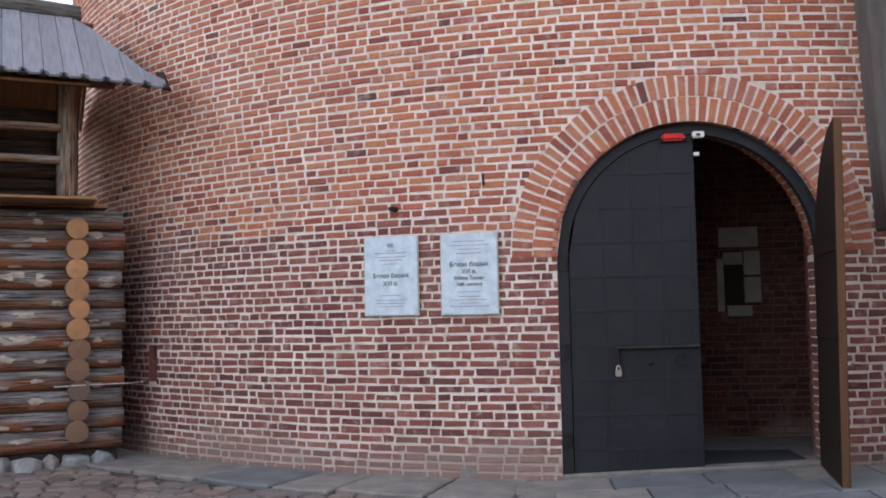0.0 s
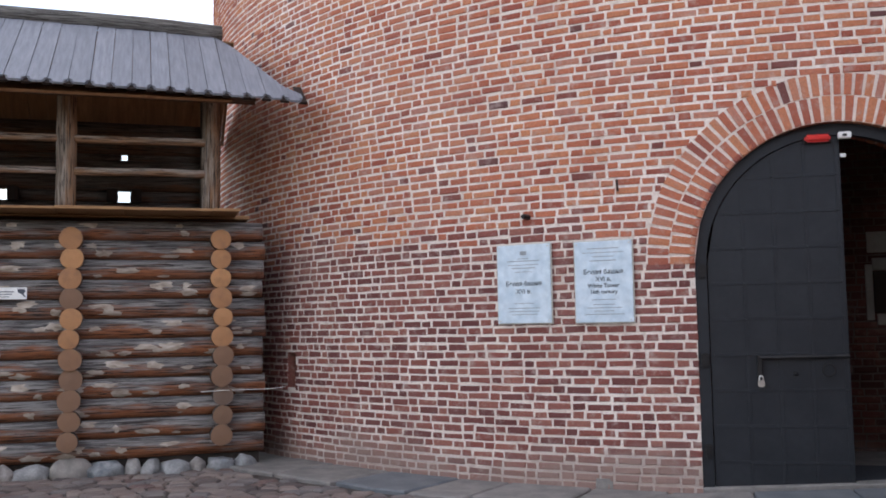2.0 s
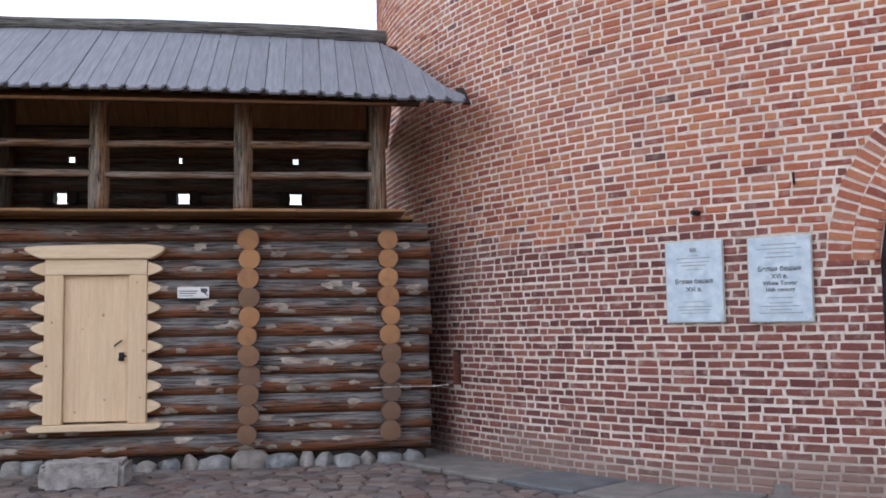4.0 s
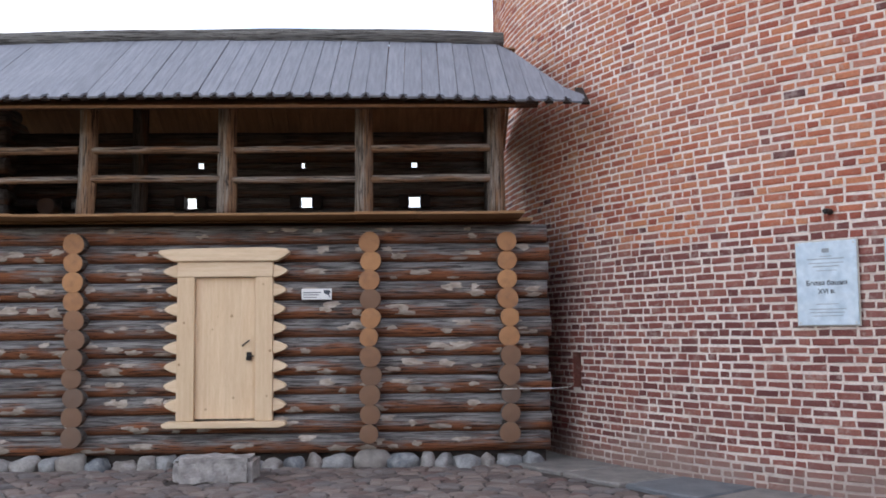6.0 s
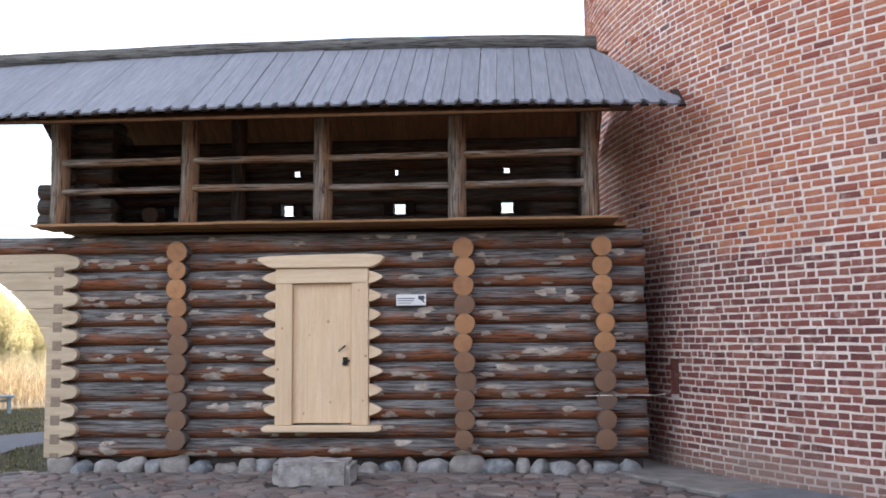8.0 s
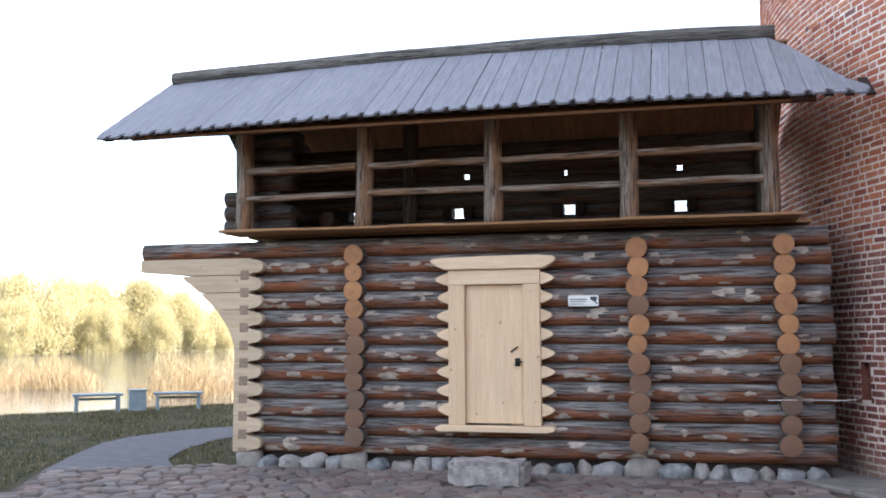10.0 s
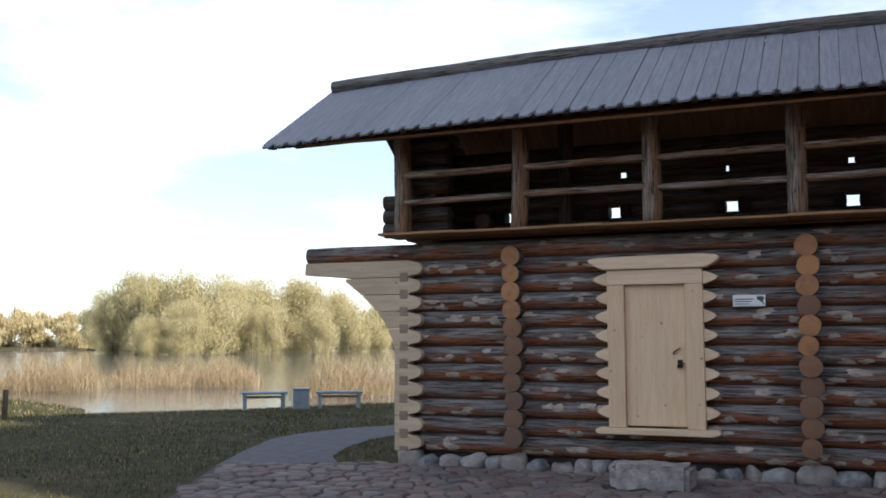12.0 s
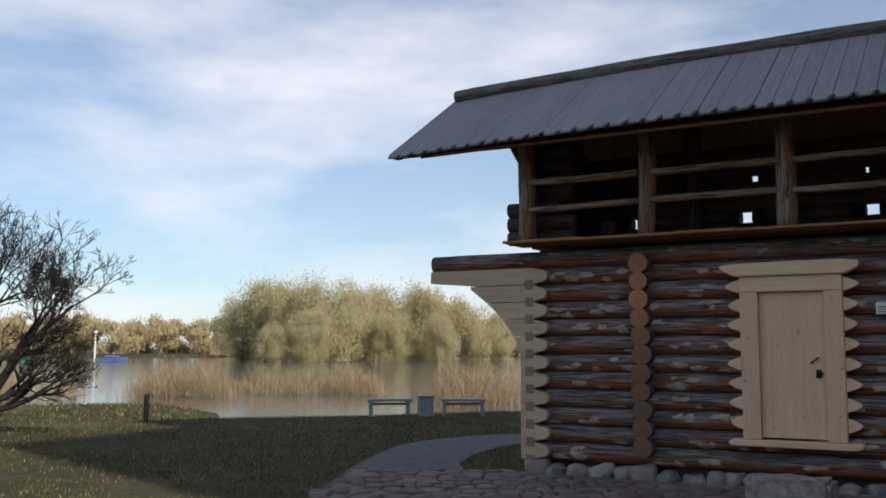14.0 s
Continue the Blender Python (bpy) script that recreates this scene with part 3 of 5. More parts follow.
def brick_mesh(name, w, h, d, mat, rnd):
    """One brick: x along the course, y inwards, the worn front at y = 0."""
    c = 0.006
    v = []
    for x, z in ((0, 0), (w, 0), (w, h), (0, h)):
        v.append((x + rnd.uniform(-0.003, 0.003), d, z + rnd.uniform(-0.003, 0.003)))
    for x, z in ((0, 0), (w, 0), (w, h), (0, h)):
        v.append((x + rnd.uniform(-0.006, 0.006), c + 0.002, z + rnd.uniform(-0.005, 0.005)))
    for x, z in ((c, c), (w - c, c), (w - c, h - c), (c, h - c)):
        v.append((x + rnd.uniform(-0.004, 0.004), rnd.uniform(-0.001, 0.004), z + rnd.uniform(-0.004, 0.004)))
    fs = [(8, 9, 10, 11)]
    for a, b in ((0, 4), (4, 8)):
        for k in range(4):
            fs.append((a + k, a + (k + 1) % 4, b + (k + 1) % 4, b + k))
    return v, fs


def in_doorway(u, z, pad=0.0):
    """Inside the opening or its ring of arch bricks."""
    if z < SPRING:
        return abs(u) < DOOR_W + pad
    return math.hypot(u, z - SPRING) < DOOR_W + RING + pad


def tower_bricks():
    rnd = random.Random(5)
    low_v, low_f, high_v, high_f = [], [], [], []
    singles = []
    a_from, a_to = radians(-190), radians(-98)
    c = 0
    while c * COURSE < 8.4:
        z0 = 0.02 + c * COURSE
        a = a_from + rnd.uniform(0, 0.01)
        k = c
        while a < a_to:
            w = (0.232 if k % 2 == 0 else 0.112) + rnd.uniform(-0.014, 0.014)
            if rnd.random() < 0.06:
                w = rnd.uniform(0.08, 0.2)
            k += 1
            h = COURSE - rnd.uniform(0.018, 0.029)
            mid = a + w / TR / 2
            u = (mid - DOOR_A) * TR
            zz = z0 + h / 2
            a_next = a + (w + rnd.uniform(0.018, 0.032)) / TR
            blocked = False
            if zz < SPRING:
                lim = DOOR_W
            elif zz - SPRING < DOOR_W + RING + 0.01:
                lim = math.sqrt((DOOR_W + RING + 0.012) ** 2 - (zz - SPRING) ** 2)
            else:
                lim = 0.0
            u0, u1 = (a - DOOR_A) * TR, (a - DOOR_A) * TR + w
            if lim > 0 and u0 < lim and u1 > -lim:
                if u0 < -lim - 0.03:
                    w = -lim - u0
                elif u1 > lim + 0.03:
                    a += (lim - u0) / TR
                    w = u1 - lim
                else:
                    blocked = True
            lo_u, hi_u = (a - NICHE_A) * TR, (a - NICHE_A) * TR + w
            niche = False
            if NICHE_Z0 - 0.02 < zz < NICHE_Z1 + 0.02 and lo_u < NICHE_W and hi_u > -NICHE_W:
                if lo_u < -NICHE_W - 0.04:
                    w = -NICHE_W - lo_u
                elif hi_u > NICHE_W + 0.04:
                    a += (NICHE_W - lo_u) / TR
                    w = hi_u - NICHE_W
                else:
                    niche = True
            if not blocked and not niche:
                mat = BRICK_LOW if zz < 2.62 + 0.3 * noise.noise((mid * 9, 0, 0)) + rnd.uniform(-0.14, 0.14) else BRICK_HIGH
                v, fs = brick_mesh("brick", w, h, 0.04, mat, rnd)
                out = rnd.uniform(0.001, 0.007)
                m = Matrix.Translation(on_tower(a, TR + out, z0 + rnd.uniform(-0.004, 0.004))) @ Matrix.Rotation(a + math.pi / 2 + w / TR / 2, 4, "Z") @ Matrix.Rotation(rnd.uniform(-0.012, 0.012), 4, "Y")
                if radians(-141.5) < mid < radians(-132.5) and zz < 3.05 and len(singles) < 300:
                    me = mesh_of("brick", v, fs, mat)
                    singles.append(part("brick", me, None, tower, at=m))
                else:
                    vs, ff = (low_v, low_f) if mat is BRICK_LOW else (high_v, high_f)
                    b = len(vs)
                    vs += [m @ Vector(p) for p in v]
                    ff += [tuple(i + b for i in f) for f in fs]
            a = a_next
        c += 1
    # bricks of the arch, two rings set on edge
    for ring, (r0, r1, n) in enumerate(((DOOR_W + 0.005, DOOR_W + 0.235, 46), (DOOR_W + 0.25, DOOR_W + RING, 54))):
        for i in range(n):
            t0 = math.pi * (i + 0.13 + rnd.uniform(0, 0.05)) / n
            t1 = math.pi * (i + 0.87 - rnd.uniform(0, 0.05)) / n
            out = rnd.uniform(0.001, 0.008)
            b = len(high_v)
            ring_v = []
            q = rnd.uniform(-0.012, 0.012)
            for depth in (0.06, 0.0):
                for r, t in ((r0, t0), (r1 + q, t0), (r1 + q, t1), (r0, t1)):
                    u, z = -r * math.cos(t), SPRING + r * math.sin(t)
                    aa = DOOR_A + u / TR
                    ring_v.append(on_tower(aa, TR + out - depth, z))
            high_v += ring_v
            high_f += [tuple(b + j for j in f) for f in ((4, 7, 6, 5), (0, 4, 5, 1), (1, 5, 6, 2), (2, 6, 7, 3), (3, 7, 4, 0))]
    for vs, ff, mat in ((low_v, low_f, BRICK_LOW), (high_v, high_f, BRICK_HIGH)):
        ob = part("brickwork", mesh_of("brickwork", vs, ff, mat), None, tower)
        tagged(ob, "worn red bricks laid in pale mortar", kind="stuff")


def wall_of_bricks(name, width, height, parent, at, seed, mat, top=None):
    """A flat brick wall in its xz plane, the front towards -y; top(u) cuts it off."""
    rnd = random.Random(seed)
    vs, ff = [], []
    c = 0
    while (c + 1) * COURSE < height:
        x, k = -rnd.uniform(0, 0.1), c
        while x < width:
            w = (0.245 if k % 2 == 0 else 0.118) + rnd.uniform(-0.01, 0.01)
            k += 1
            x0, x1 = max(0, x), min(width, x + w)
            if x1 - x0 > 0.03 and (top is None or (c + 1) * COURSE < top((x0 + x1) / 2)):
                v, fs = brick_mesh("b", x1 - x0, COURSE - rnd.uniform(0.014, 0.02), 0.03, mat, rnd)
                b, o = len(vs), rnd.uniform(0, 0.006)
                vs += [(p[0] + x0, p[1] - 0.012 - o, p[2] + c * COURSE) for p in v]
                ff += [tuple(i + b for i in f) for f in fs]
            x += w + 0.016
        c += 1
    b = len(vs)
    vs += [(0, 0, 0), (width, 0, 0), (width, 0, height), (0, 0, height), (0, 0.25, 0), (width, 0.25, 0), (width, 0.25, height), (0, 0.25, height)]
    quads = [(0, 1, 2, 3), (5, 4, 7, 6), (4, 0, 3, 7), (1, 5, 6, 2), (3, 2, 6, 7)]
    ff += [tuple(b + i for i in q) for q in quads]
    which = [0] * (len(ff) - 5) + [1, 0, 0, 0, 0]
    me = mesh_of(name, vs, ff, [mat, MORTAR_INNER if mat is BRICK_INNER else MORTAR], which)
    ob = part(name, me, None, parent, at=at)
    tagged(ob, "dim red brickwork inside the doorway", kind="stuff")
    return ob


REVEAL = 0.72
inv_tower = Matrix.Translation((-TX, -TY, 0))
# jambs, soffit, and the brick chamber behind
wall_of_bricks("jamb_brickwork", REVEAL - 0.14, SPRING, tower, inv_tower @ plane_at(door_place(DOOR_W, 0.06 + REVEAL, 0), DN), 11, BRICK_LOW)
wall_of_bricks("jamb_brickwork", REVEAL - 0.14, SPRING, tower, inv_tower @ plane_at(door_place(-DOOR_W, 0.20, 0), -DN), 12, BRICK_LOW)


def soffit():
    rnd = random.Random(3)
    vs, ff, which = [], [], []
    n = 46
    for i in range(n):
        for d0, d1 in ((0.0, 0.24), (0.25, 0.37), (0.38, 0.62), (0.63, 0.78)):
            t0, t1 = math.pi * (i + 0.09) / n, math.pi * (i + 0.91) / n
            b, o = len(vs), rnd.uniform(0, 0.006)
            for r in (DOOR_W + 0.05, DOOR_W + 0.004 - o):
                for t, d in ((t0, d0), (t1, d0), (t1, d1), (t0, d1)):
                    vs.append(inv_tower @ door_place(-r * math.cos(t), d + 0.02, SPRING + r * math.sin(t)))
            ff += [tuple(b + j for j in f) for f in ((4, 5, 6, 7), (0, 1, 5, 4), (1, 2, 6, 5), (2, 3, 7, 6), (3, 0, 4, 7))]
            which += [0] * 5
        t0, t1 = math.pi * i / n, math.pi * (i + 1) / n
        b = len(vs)
        for t, d in ((t0, 0.01), (t1, 0.01), (t1, 0.8), (t0, 0.8)):
            vs.append(inv_tower @ door_place(-(DOOR_W + 0.016) * math.cos(t), d, SPRING + (DOOR_W + 0.016) * math.sin(t)))
        ff.append((b, b + 1, b + 2, b + 3))
        which.append(1)
    ob = part("soffit_brickwork", mesh_of("soffit_brickwork", vs, ff, [BRICK_HIGH, MORTAR], which), None, tower)
    tagged(ob, "brick soffit of the arch", kind="stuff")


soffit()
DEEP = 2.5
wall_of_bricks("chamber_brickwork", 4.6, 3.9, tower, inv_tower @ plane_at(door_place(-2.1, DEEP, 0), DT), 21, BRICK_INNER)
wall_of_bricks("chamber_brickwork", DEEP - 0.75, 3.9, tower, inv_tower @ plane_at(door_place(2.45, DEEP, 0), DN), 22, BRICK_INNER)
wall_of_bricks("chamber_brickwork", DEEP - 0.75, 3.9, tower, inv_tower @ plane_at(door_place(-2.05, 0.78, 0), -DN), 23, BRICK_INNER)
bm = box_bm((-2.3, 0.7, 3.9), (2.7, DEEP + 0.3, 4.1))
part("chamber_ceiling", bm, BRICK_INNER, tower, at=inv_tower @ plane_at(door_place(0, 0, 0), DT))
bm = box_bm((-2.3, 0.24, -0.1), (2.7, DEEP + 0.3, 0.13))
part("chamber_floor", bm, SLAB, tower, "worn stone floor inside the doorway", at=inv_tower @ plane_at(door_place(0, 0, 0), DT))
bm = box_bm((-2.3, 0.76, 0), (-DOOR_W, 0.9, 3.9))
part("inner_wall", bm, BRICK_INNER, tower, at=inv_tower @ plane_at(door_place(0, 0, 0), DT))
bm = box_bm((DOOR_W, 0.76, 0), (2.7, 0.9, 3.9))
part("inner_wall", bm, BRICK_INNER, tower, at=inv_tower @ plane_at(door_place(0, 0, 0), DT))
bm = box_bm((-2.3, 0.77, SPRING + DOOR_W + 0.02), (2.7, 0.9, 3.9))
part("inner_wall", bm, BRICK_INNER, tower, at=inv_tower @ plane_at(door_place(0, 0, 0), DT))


# ---- the doors of the tower ----
def half_arch(x0, x1, rad, z0=0.0, steps=16):
    """Outline in xz under an arch of that radius about x = 0."""
    pts = [(x0, z0), (x1, z0)]
    for i in range(steps + 1):
        x = x1 + (x0 - x1) * i / steps
        pts.append((x, SPRING + math.sqrt(max(0.0001, rad * rad - x * x))))
    return pts


def arch_band(r0, r1, y0, y1, z0, steps=40):
    """A band that goes up one jamb, over the arch and down the other."""
    bm = bmesh.new()
    path = [(-1, 0, z0)] + [(-math.cos(math.pi * i / steps), math.sin(math.pi * i / steps), None) for i in range(steps + 1)] + [(1, 0, z0)]
    rings = []
    for cx, sz, z in path:
        ring = []
        for r, y in ((r0, y0), (r1, y0), (r1, y1), (r0, y1)):
            ring.append(bm.verts.new((cx * r, y, z if z is not None else SPRING + sz * r)))
        rings.append(ring)
    for a, b in zip(rings, rings[1:]):
        for k in range(4):
            bm.faces.new((a[k], a[(k + 1) % 4], b[(k + 1) % 4], b[k]))
    bm.faces.new(rings[0])
    bm.faces.new(rings[-1])
    bmesh.ops.recalc_face_normals(bm, faces=bm.faces[:])
    return bm


FACE = plane_at(door_place(0, 0, 0), DT)
SET = 0.10                              # how far the frame stands back
frame_ob = thing("door_frame", FACE, "black steel arched door frame set in the brick arch", "door frame")
part("arch_frame", arch_band(DOOR_W - 0.11, DOOR_W - 0.002, SET, SET + 0.10, 0.03), METAL, frame_ob)
leaf = thing("metal_door", FACE, "closed black riveted steel door leaf with an arched top", "door")
part("panel", prism_bm(half_arch(-DOOR_W + 0.12, 0.06, DOOR_W - 0.12, 0.05), SET + 0.02, SET + 0.06), METAL, leaf)
for i in range(9):
    z = 0.30 + i * 0.335
    x0 = -math.sqrt(max(0.01, (DOOR_W - 0.15) ** 2 - max(0, z - SPRING) ** 2))
    part("sheet_seam", box_bm((x0, SET + 0.016, z), (0.05, SET + 0.021, z + 0.035), 0.003), METAL, leaf)
for i in range(4):
    x = -0.86 + i * 0.29
    top = SPRING + math.sqrt((DOOR_W - 0.15) ** 2 - x * x)
    part("strap", box_bm((x, SET + 0.0165, 0.08), (x + 0.035, SET + 0.0205, top), 0.003), METAL, leaf)
rivet_src = None
for i in range(9):
    for j in range(4):
        x, z = -0.846 + j * 0.29, 0.315 + i * 0.335
        if math.hypot(x, max(0, z - SPRING)) < DOOR_W - 0.2:
            if rivet_src is None:
                b = bmesh.new()
                bmesh.ops.create_uvsphere(b, u_segments=8, v_segments=5, radius=0.011)
                rivet_src = part("rivet", b, METAL, leaf, at=pose(x, SET + 0.016, z), smooth=True)
            else:
                part("rivet", rivet_src.data, None, leaf, at=pose(x, SET + 0.016, z))
part("lock_bar", tube_bm([(-0.73, SET - 0.02, 1.29), (0.05, SET - 0.02, 1.30)], 0.02), IRON, leaf, "long iron locking bar")
part("hasp", box_bm((-0.76, SET - 0.03, 1.11), (-0.72, SET + 0.015, 1.31), 0.004), IRON, leaf)
lockp = part("padlock", box_bm((-0.765, SET - 0.05, 1.02), (-0.705, SET - 0.015, 1.085), 0.01, 2), STEEL, leaf, "small steel padlock")
part("shackle", tube_bm([(-0.735 + 0.02 * math.cos(math.pi * i / 8), SET - 0.032, 1.08 + 0.045 * math.sin(math.pi * i / 8)) for i in range(9)], 0.006, 6), STEEL, lockp)
part("ring_handle", tube_bm([(-0.13 + 0.055 * math.cos(2 * math.pi * i / 20), SET - 0.015, 1.17 + 0.055 * math.sin(2 * math.pi * i / 20)) for i in range(21)], 0.008, 6), IRON, leaf)
b = bmesh.new()
bmesh.ops.create_uvsphere(b, u_segments=10, v_segments=6, radius=0.024)
part("keyhole_boss", b, IRON, leaf, at=pose(-0.42, SET + 0.01, 1.14))
for z in (0.35, 1.2, 2.05):
    part("hinge", box_bm((-DOOR_W + 0.03, SET - 0.035, z), (-DOOR_W + 0.10, SET + 0.01, z + 0.14), 0.012, 2), IRON, leaf)

# the open wooden leaf swings on the other jamb
OPEN = plane_at(door_place(DOOR_W - 0.15, 0.05, 0), (Vector((7.40, 3.36, 0)) - door_place(DOOR_W - 0.15, 0.05, 0)))
wood = thing("wooden_door", OPEN @ pose(0, 0, 0.12, -1.2, 0, 0), "open dark wooden door leaf with an arched top and brown edge", "door")
LW = 1.22
outline = [(0.0, 0.04), (LW, 0.04)]
for i in range(15):
    x = LW - LW * i / 14
    outline.append((x, SPRING - 0.22 + 1.15 / 1.25 * math.sqrt(max(0.002, 1.25 ** 2 - (LW - x) ** 2))))
part("panel", prism_bm(outline, -0.03, 0.03), DOORWOOD, wood)
part("edge_strip", box_bm((LW + 0.001, -0.03, 0.04), (LW + 0.03, 0.03, SPRING + 0.93), 0.006), DOOREDGE, wood, "lighter brown edge strip")
part("edge_strip", box_bm((LW - 0.03, 0.031, 0.04), (LW + 0.001, 0.04, SPRING + 0.9), 0.004), DOOREDGE, wood)
for z in (0.35, 1.25, 2.0):
    part("rail", box_bm((0.02, -0.042, z), (LW - 0.01, -0.031, z + 0.09), 0.004), DOORWOOD, wood)
part("knob", tube_bm([(LW - 0.06, 0.03, 1.05), (LW - 0.06, 0.07, 1.05), (LW - 0.06, 0.085, 1.05)], [0.012, 0.012, 0.024], 10), STEEL, wood, "small steel knob")

alarm = thing("alarm_lamp", FACE @ pose(-0.12, SET - 0.03, SPRING + 1.155), "red plastic warning lamp on the door frame", "lamp")
part("lens", box_bm((-0.13, -0.03, -0.035), (0.10, 0.03, 0.035), 0.02, 3), RED, alarm)
part("base", box_bm((-0.14, 0.03, -0.045), (0.11, 0.045, 0.045), 0.006), IRON, alarm)
sensor = thing("sensor_box", FACE @ pose(0.10, SET - 0.03, SPRING + 1.17), "small white plastic sensor box on the door frame", "sensor")
part("case", box_bm((-0.055, -0.035, -0.03), (0.06, 0.035, 0.03), 0.008, 2), WHITE, sensor)
part("window", box_bm((-0.02, -0.039, -0.015), (0.02, -0.034, 0.01), 0.002), IRON, sensor)
catch = thing("door_contact", FACE @ pose(0.09, SET + 0.02, SPRING + 0.99), "small white door contact below the sensor", "sensor")
part("case", box_bm((-0.025, -0.02, -0.02), (0.025, 0.02, 0.015), 0.004), WHITE, catch)

# boards on the chamber's back wall
board = thing("notice_frame", plane_at(door_place(0.98, DEEP - 0.03, 2.06), DT), "grey-white information panels round a dark frame on brick", "notice board")
for x0, z0, x1, z1, in ((-0.30, 0.42, 0.28, 0.72), (-0.34, -0.55, -0.24, 0.25), (0.06, 0.0, 0.30, 0.36), (0.06, -0.42, 0.30, -0.04), (-0.24, 0.16, 0.04, 0.34), (-0.2, -0.62, 0.16, -0.46)):
    part("panel", box_bm((x0 * 0.8, -0.035, z0 * 0.8), (x1 * 0.8, -0.01, z1 * 0.8), 0.004), PAPER, board)
part("dark_frame", box_bm((-0.184, -0.02, -0.352), (0.04, -0.004, 0.12), 0.004), DOORWOOD, board)
mat_ob = thing("door_mat", FACE @ pose(0.55, 0.75, 0.131), "dark ribbed door mat on the stone floor", "mat")
bm = box_bm((-0.5, -0.42, 0), (0.6, 0.5, 0.015), 0.005)
part("mat", bm, MATTING, mat_ob)
sill = thing("threshold", FACE @ pose(0, SET, 0.10, 0, -2.6, 0), "worn pale stone threshold under the doors", "threshold")
part("stone", box_bm((-DOOR_W, -0.06, -0.04), (DOOR_W, 0.14, 0.045), 0.012, 1), SLAB, sill)


# ---- plaques ----
def text_mesh(body, size, name="lettering"):
    cu = bpy.data.curves.new(name, "FONT")
    cu.body, cu.size, cu.align_x, cu.align_y, cu.extrude = body, size * 0.86, "CENTER", "CENTER", 0.001
    cu.offset = 0.0012
    ob = bpy.data.objects.new(name, cu)
    scene.collection.objects.link(ob)
    me = bpy.data.meshes.new_from_object(ob.evaluated_get(bpy.context.evaluated_depsgraph_get()))
    bpy.data.objects.remove(ob)
    bpy.data.curves.remove(cu)
    me.materials.clear()
    me.materials.append(INK)
    return me


def plaque(angle, z0, z1, width, lines, bars, label):
    a = radians(angle)
    o = Vector((TX + math.cos(a) * (TR + 0.03), TY + math.sin(a) * (TR + 0.03), 0))
    t = Vector((-math.sin(a), math.cos(a), 0))
    ob = thing("plaque", plane_at(o, t), label, "plaque", "plaques beside the doorway")
    h = width / 2
    part("plate", box_bm((-h, -0.012, z0), (h, 0.0, z1), 0.003), PLAQUE, ob)
    part("backing", box_bm((-h - 0.012, 0.001, z0 - 0.012), (h + 0.012, 0.016, z1 + 0.012), 0.003), FRAME_STEEL, ob)
    for x in (-h + 0.025, h - 0.025):
        for z in (z0 + 0.025, z1 - 0.025):
            b = bmesh.new()
            bmesh.ops.create_uvsphere(b, u_segments=8, v_segments=5, radius=0.009)
            part("screw", b, STEEL, ob, at=pose(x, -0.012, z))
    for body, size, f in lines:
        part("lettering", text_mesh(body, size), None, ob, at=pose(0, -0.0135, z0 + (z1 - z0) * f, 90))
    for f, w, th in bars:
        z = z0 + (z1 - z0) * f
        part("text_bar" if w > 0.1 else "emblem", box_bm((-w / 2, -0.0145, z - th * 0.4), (w / 2, -0.0125, z + th * 0.4)), INK_FINE, ob)
    return ob


plaque(-137.16, 1.655, 2.46, 0.595, [("Белая башня", 0.075, 0.50), ("XVI в.", 0.075, 0.40)],
       [(0.89, 0.07, 0.05), (0.82, 0.12, 0.008), (0.79, 0.36, 0.010), (0.74, 0.34, 0.008), (0.70, 0.26, 0.010), (0.65, 0.2, 0.006), (0.25, 0.22, 0.007), (0.19, 0.36, 0.008), (0.15, 0.34, 0.008), (0.11, 0.3, 0.007)],
       "pale blue plaque with a dark tower inscription")
plaque(-132.24, 1.648, 2.45, 0.58, [("Белая башня", 0.075, 0.62), ("XVI в.", 0.07, 0.53), ("White Tower", 0.066, 0.45), ("16th century", 0.062, 0.375)],
       [(0.91, 0.32, 0.009), (0.86, 0.42, 0.007), (0.81, 0.22, 0.008), (0.76, 0.26, 0.010), (0.28, 0.24, 0.007), (0.22, 0.22, 0.008), (0.18, 0.36, 0.008), (0.14, 0.2, 0.008), (0.10, 0.4, 0.008)],
       "pale blue plaque with a bilingual tower inscription")

# ---- the log house with its open gallery ----
PITCH, LOG_R = 0.232, 0.122
X0, X1 = -4.95, 2.46                    # ends of the front wall
house = thing("log_house", pose(0, WALL_Y, 0), "weathered log building with an open timber gallery and board roof", "log house")
rl = random.Random(8)
DOOR_X0, DOOR_X1 = -2.10, -0.94
for k in range(12):
    z = 0.292 + PITCH * k
    left = -6.47 if k == 11 else X0
    me = log_mesh("log", X1 - left + rl.uniform(-0.03, 0.03), LOG_R * rl.uniform(0.98, 1.06), rl, [LOG, KNOT], knots=rl.randint(17, 25) if k < 11 else 12, rings=50)
    part("log", me, None, house, at=pose(left, LOG_R, z))
# ends of the cross walls show as columns of round end grain
for x in (-3.33, 0.24, 1.94):
    for k in range(11):
        me = log_mesh("log_end", 0.5, LOG_R * rl.uniform(0.93, 1.07), rl, [LOG_DARK, END if rl.random() < (k - 4 + 2 * (x > 1)) / 4 else (END_AGED if k > 2 or rl.random() < 0.5 else END_GREY)], rings=3, ends=1, sides=20, wob=0.0)
        part("log_end", me, None, house, at=pose(x + rl.uniform(-0.02, 0.02), rl.uniform(-0.17, -0.13), 0.406 + PITCH * k, 0, 0, 90))
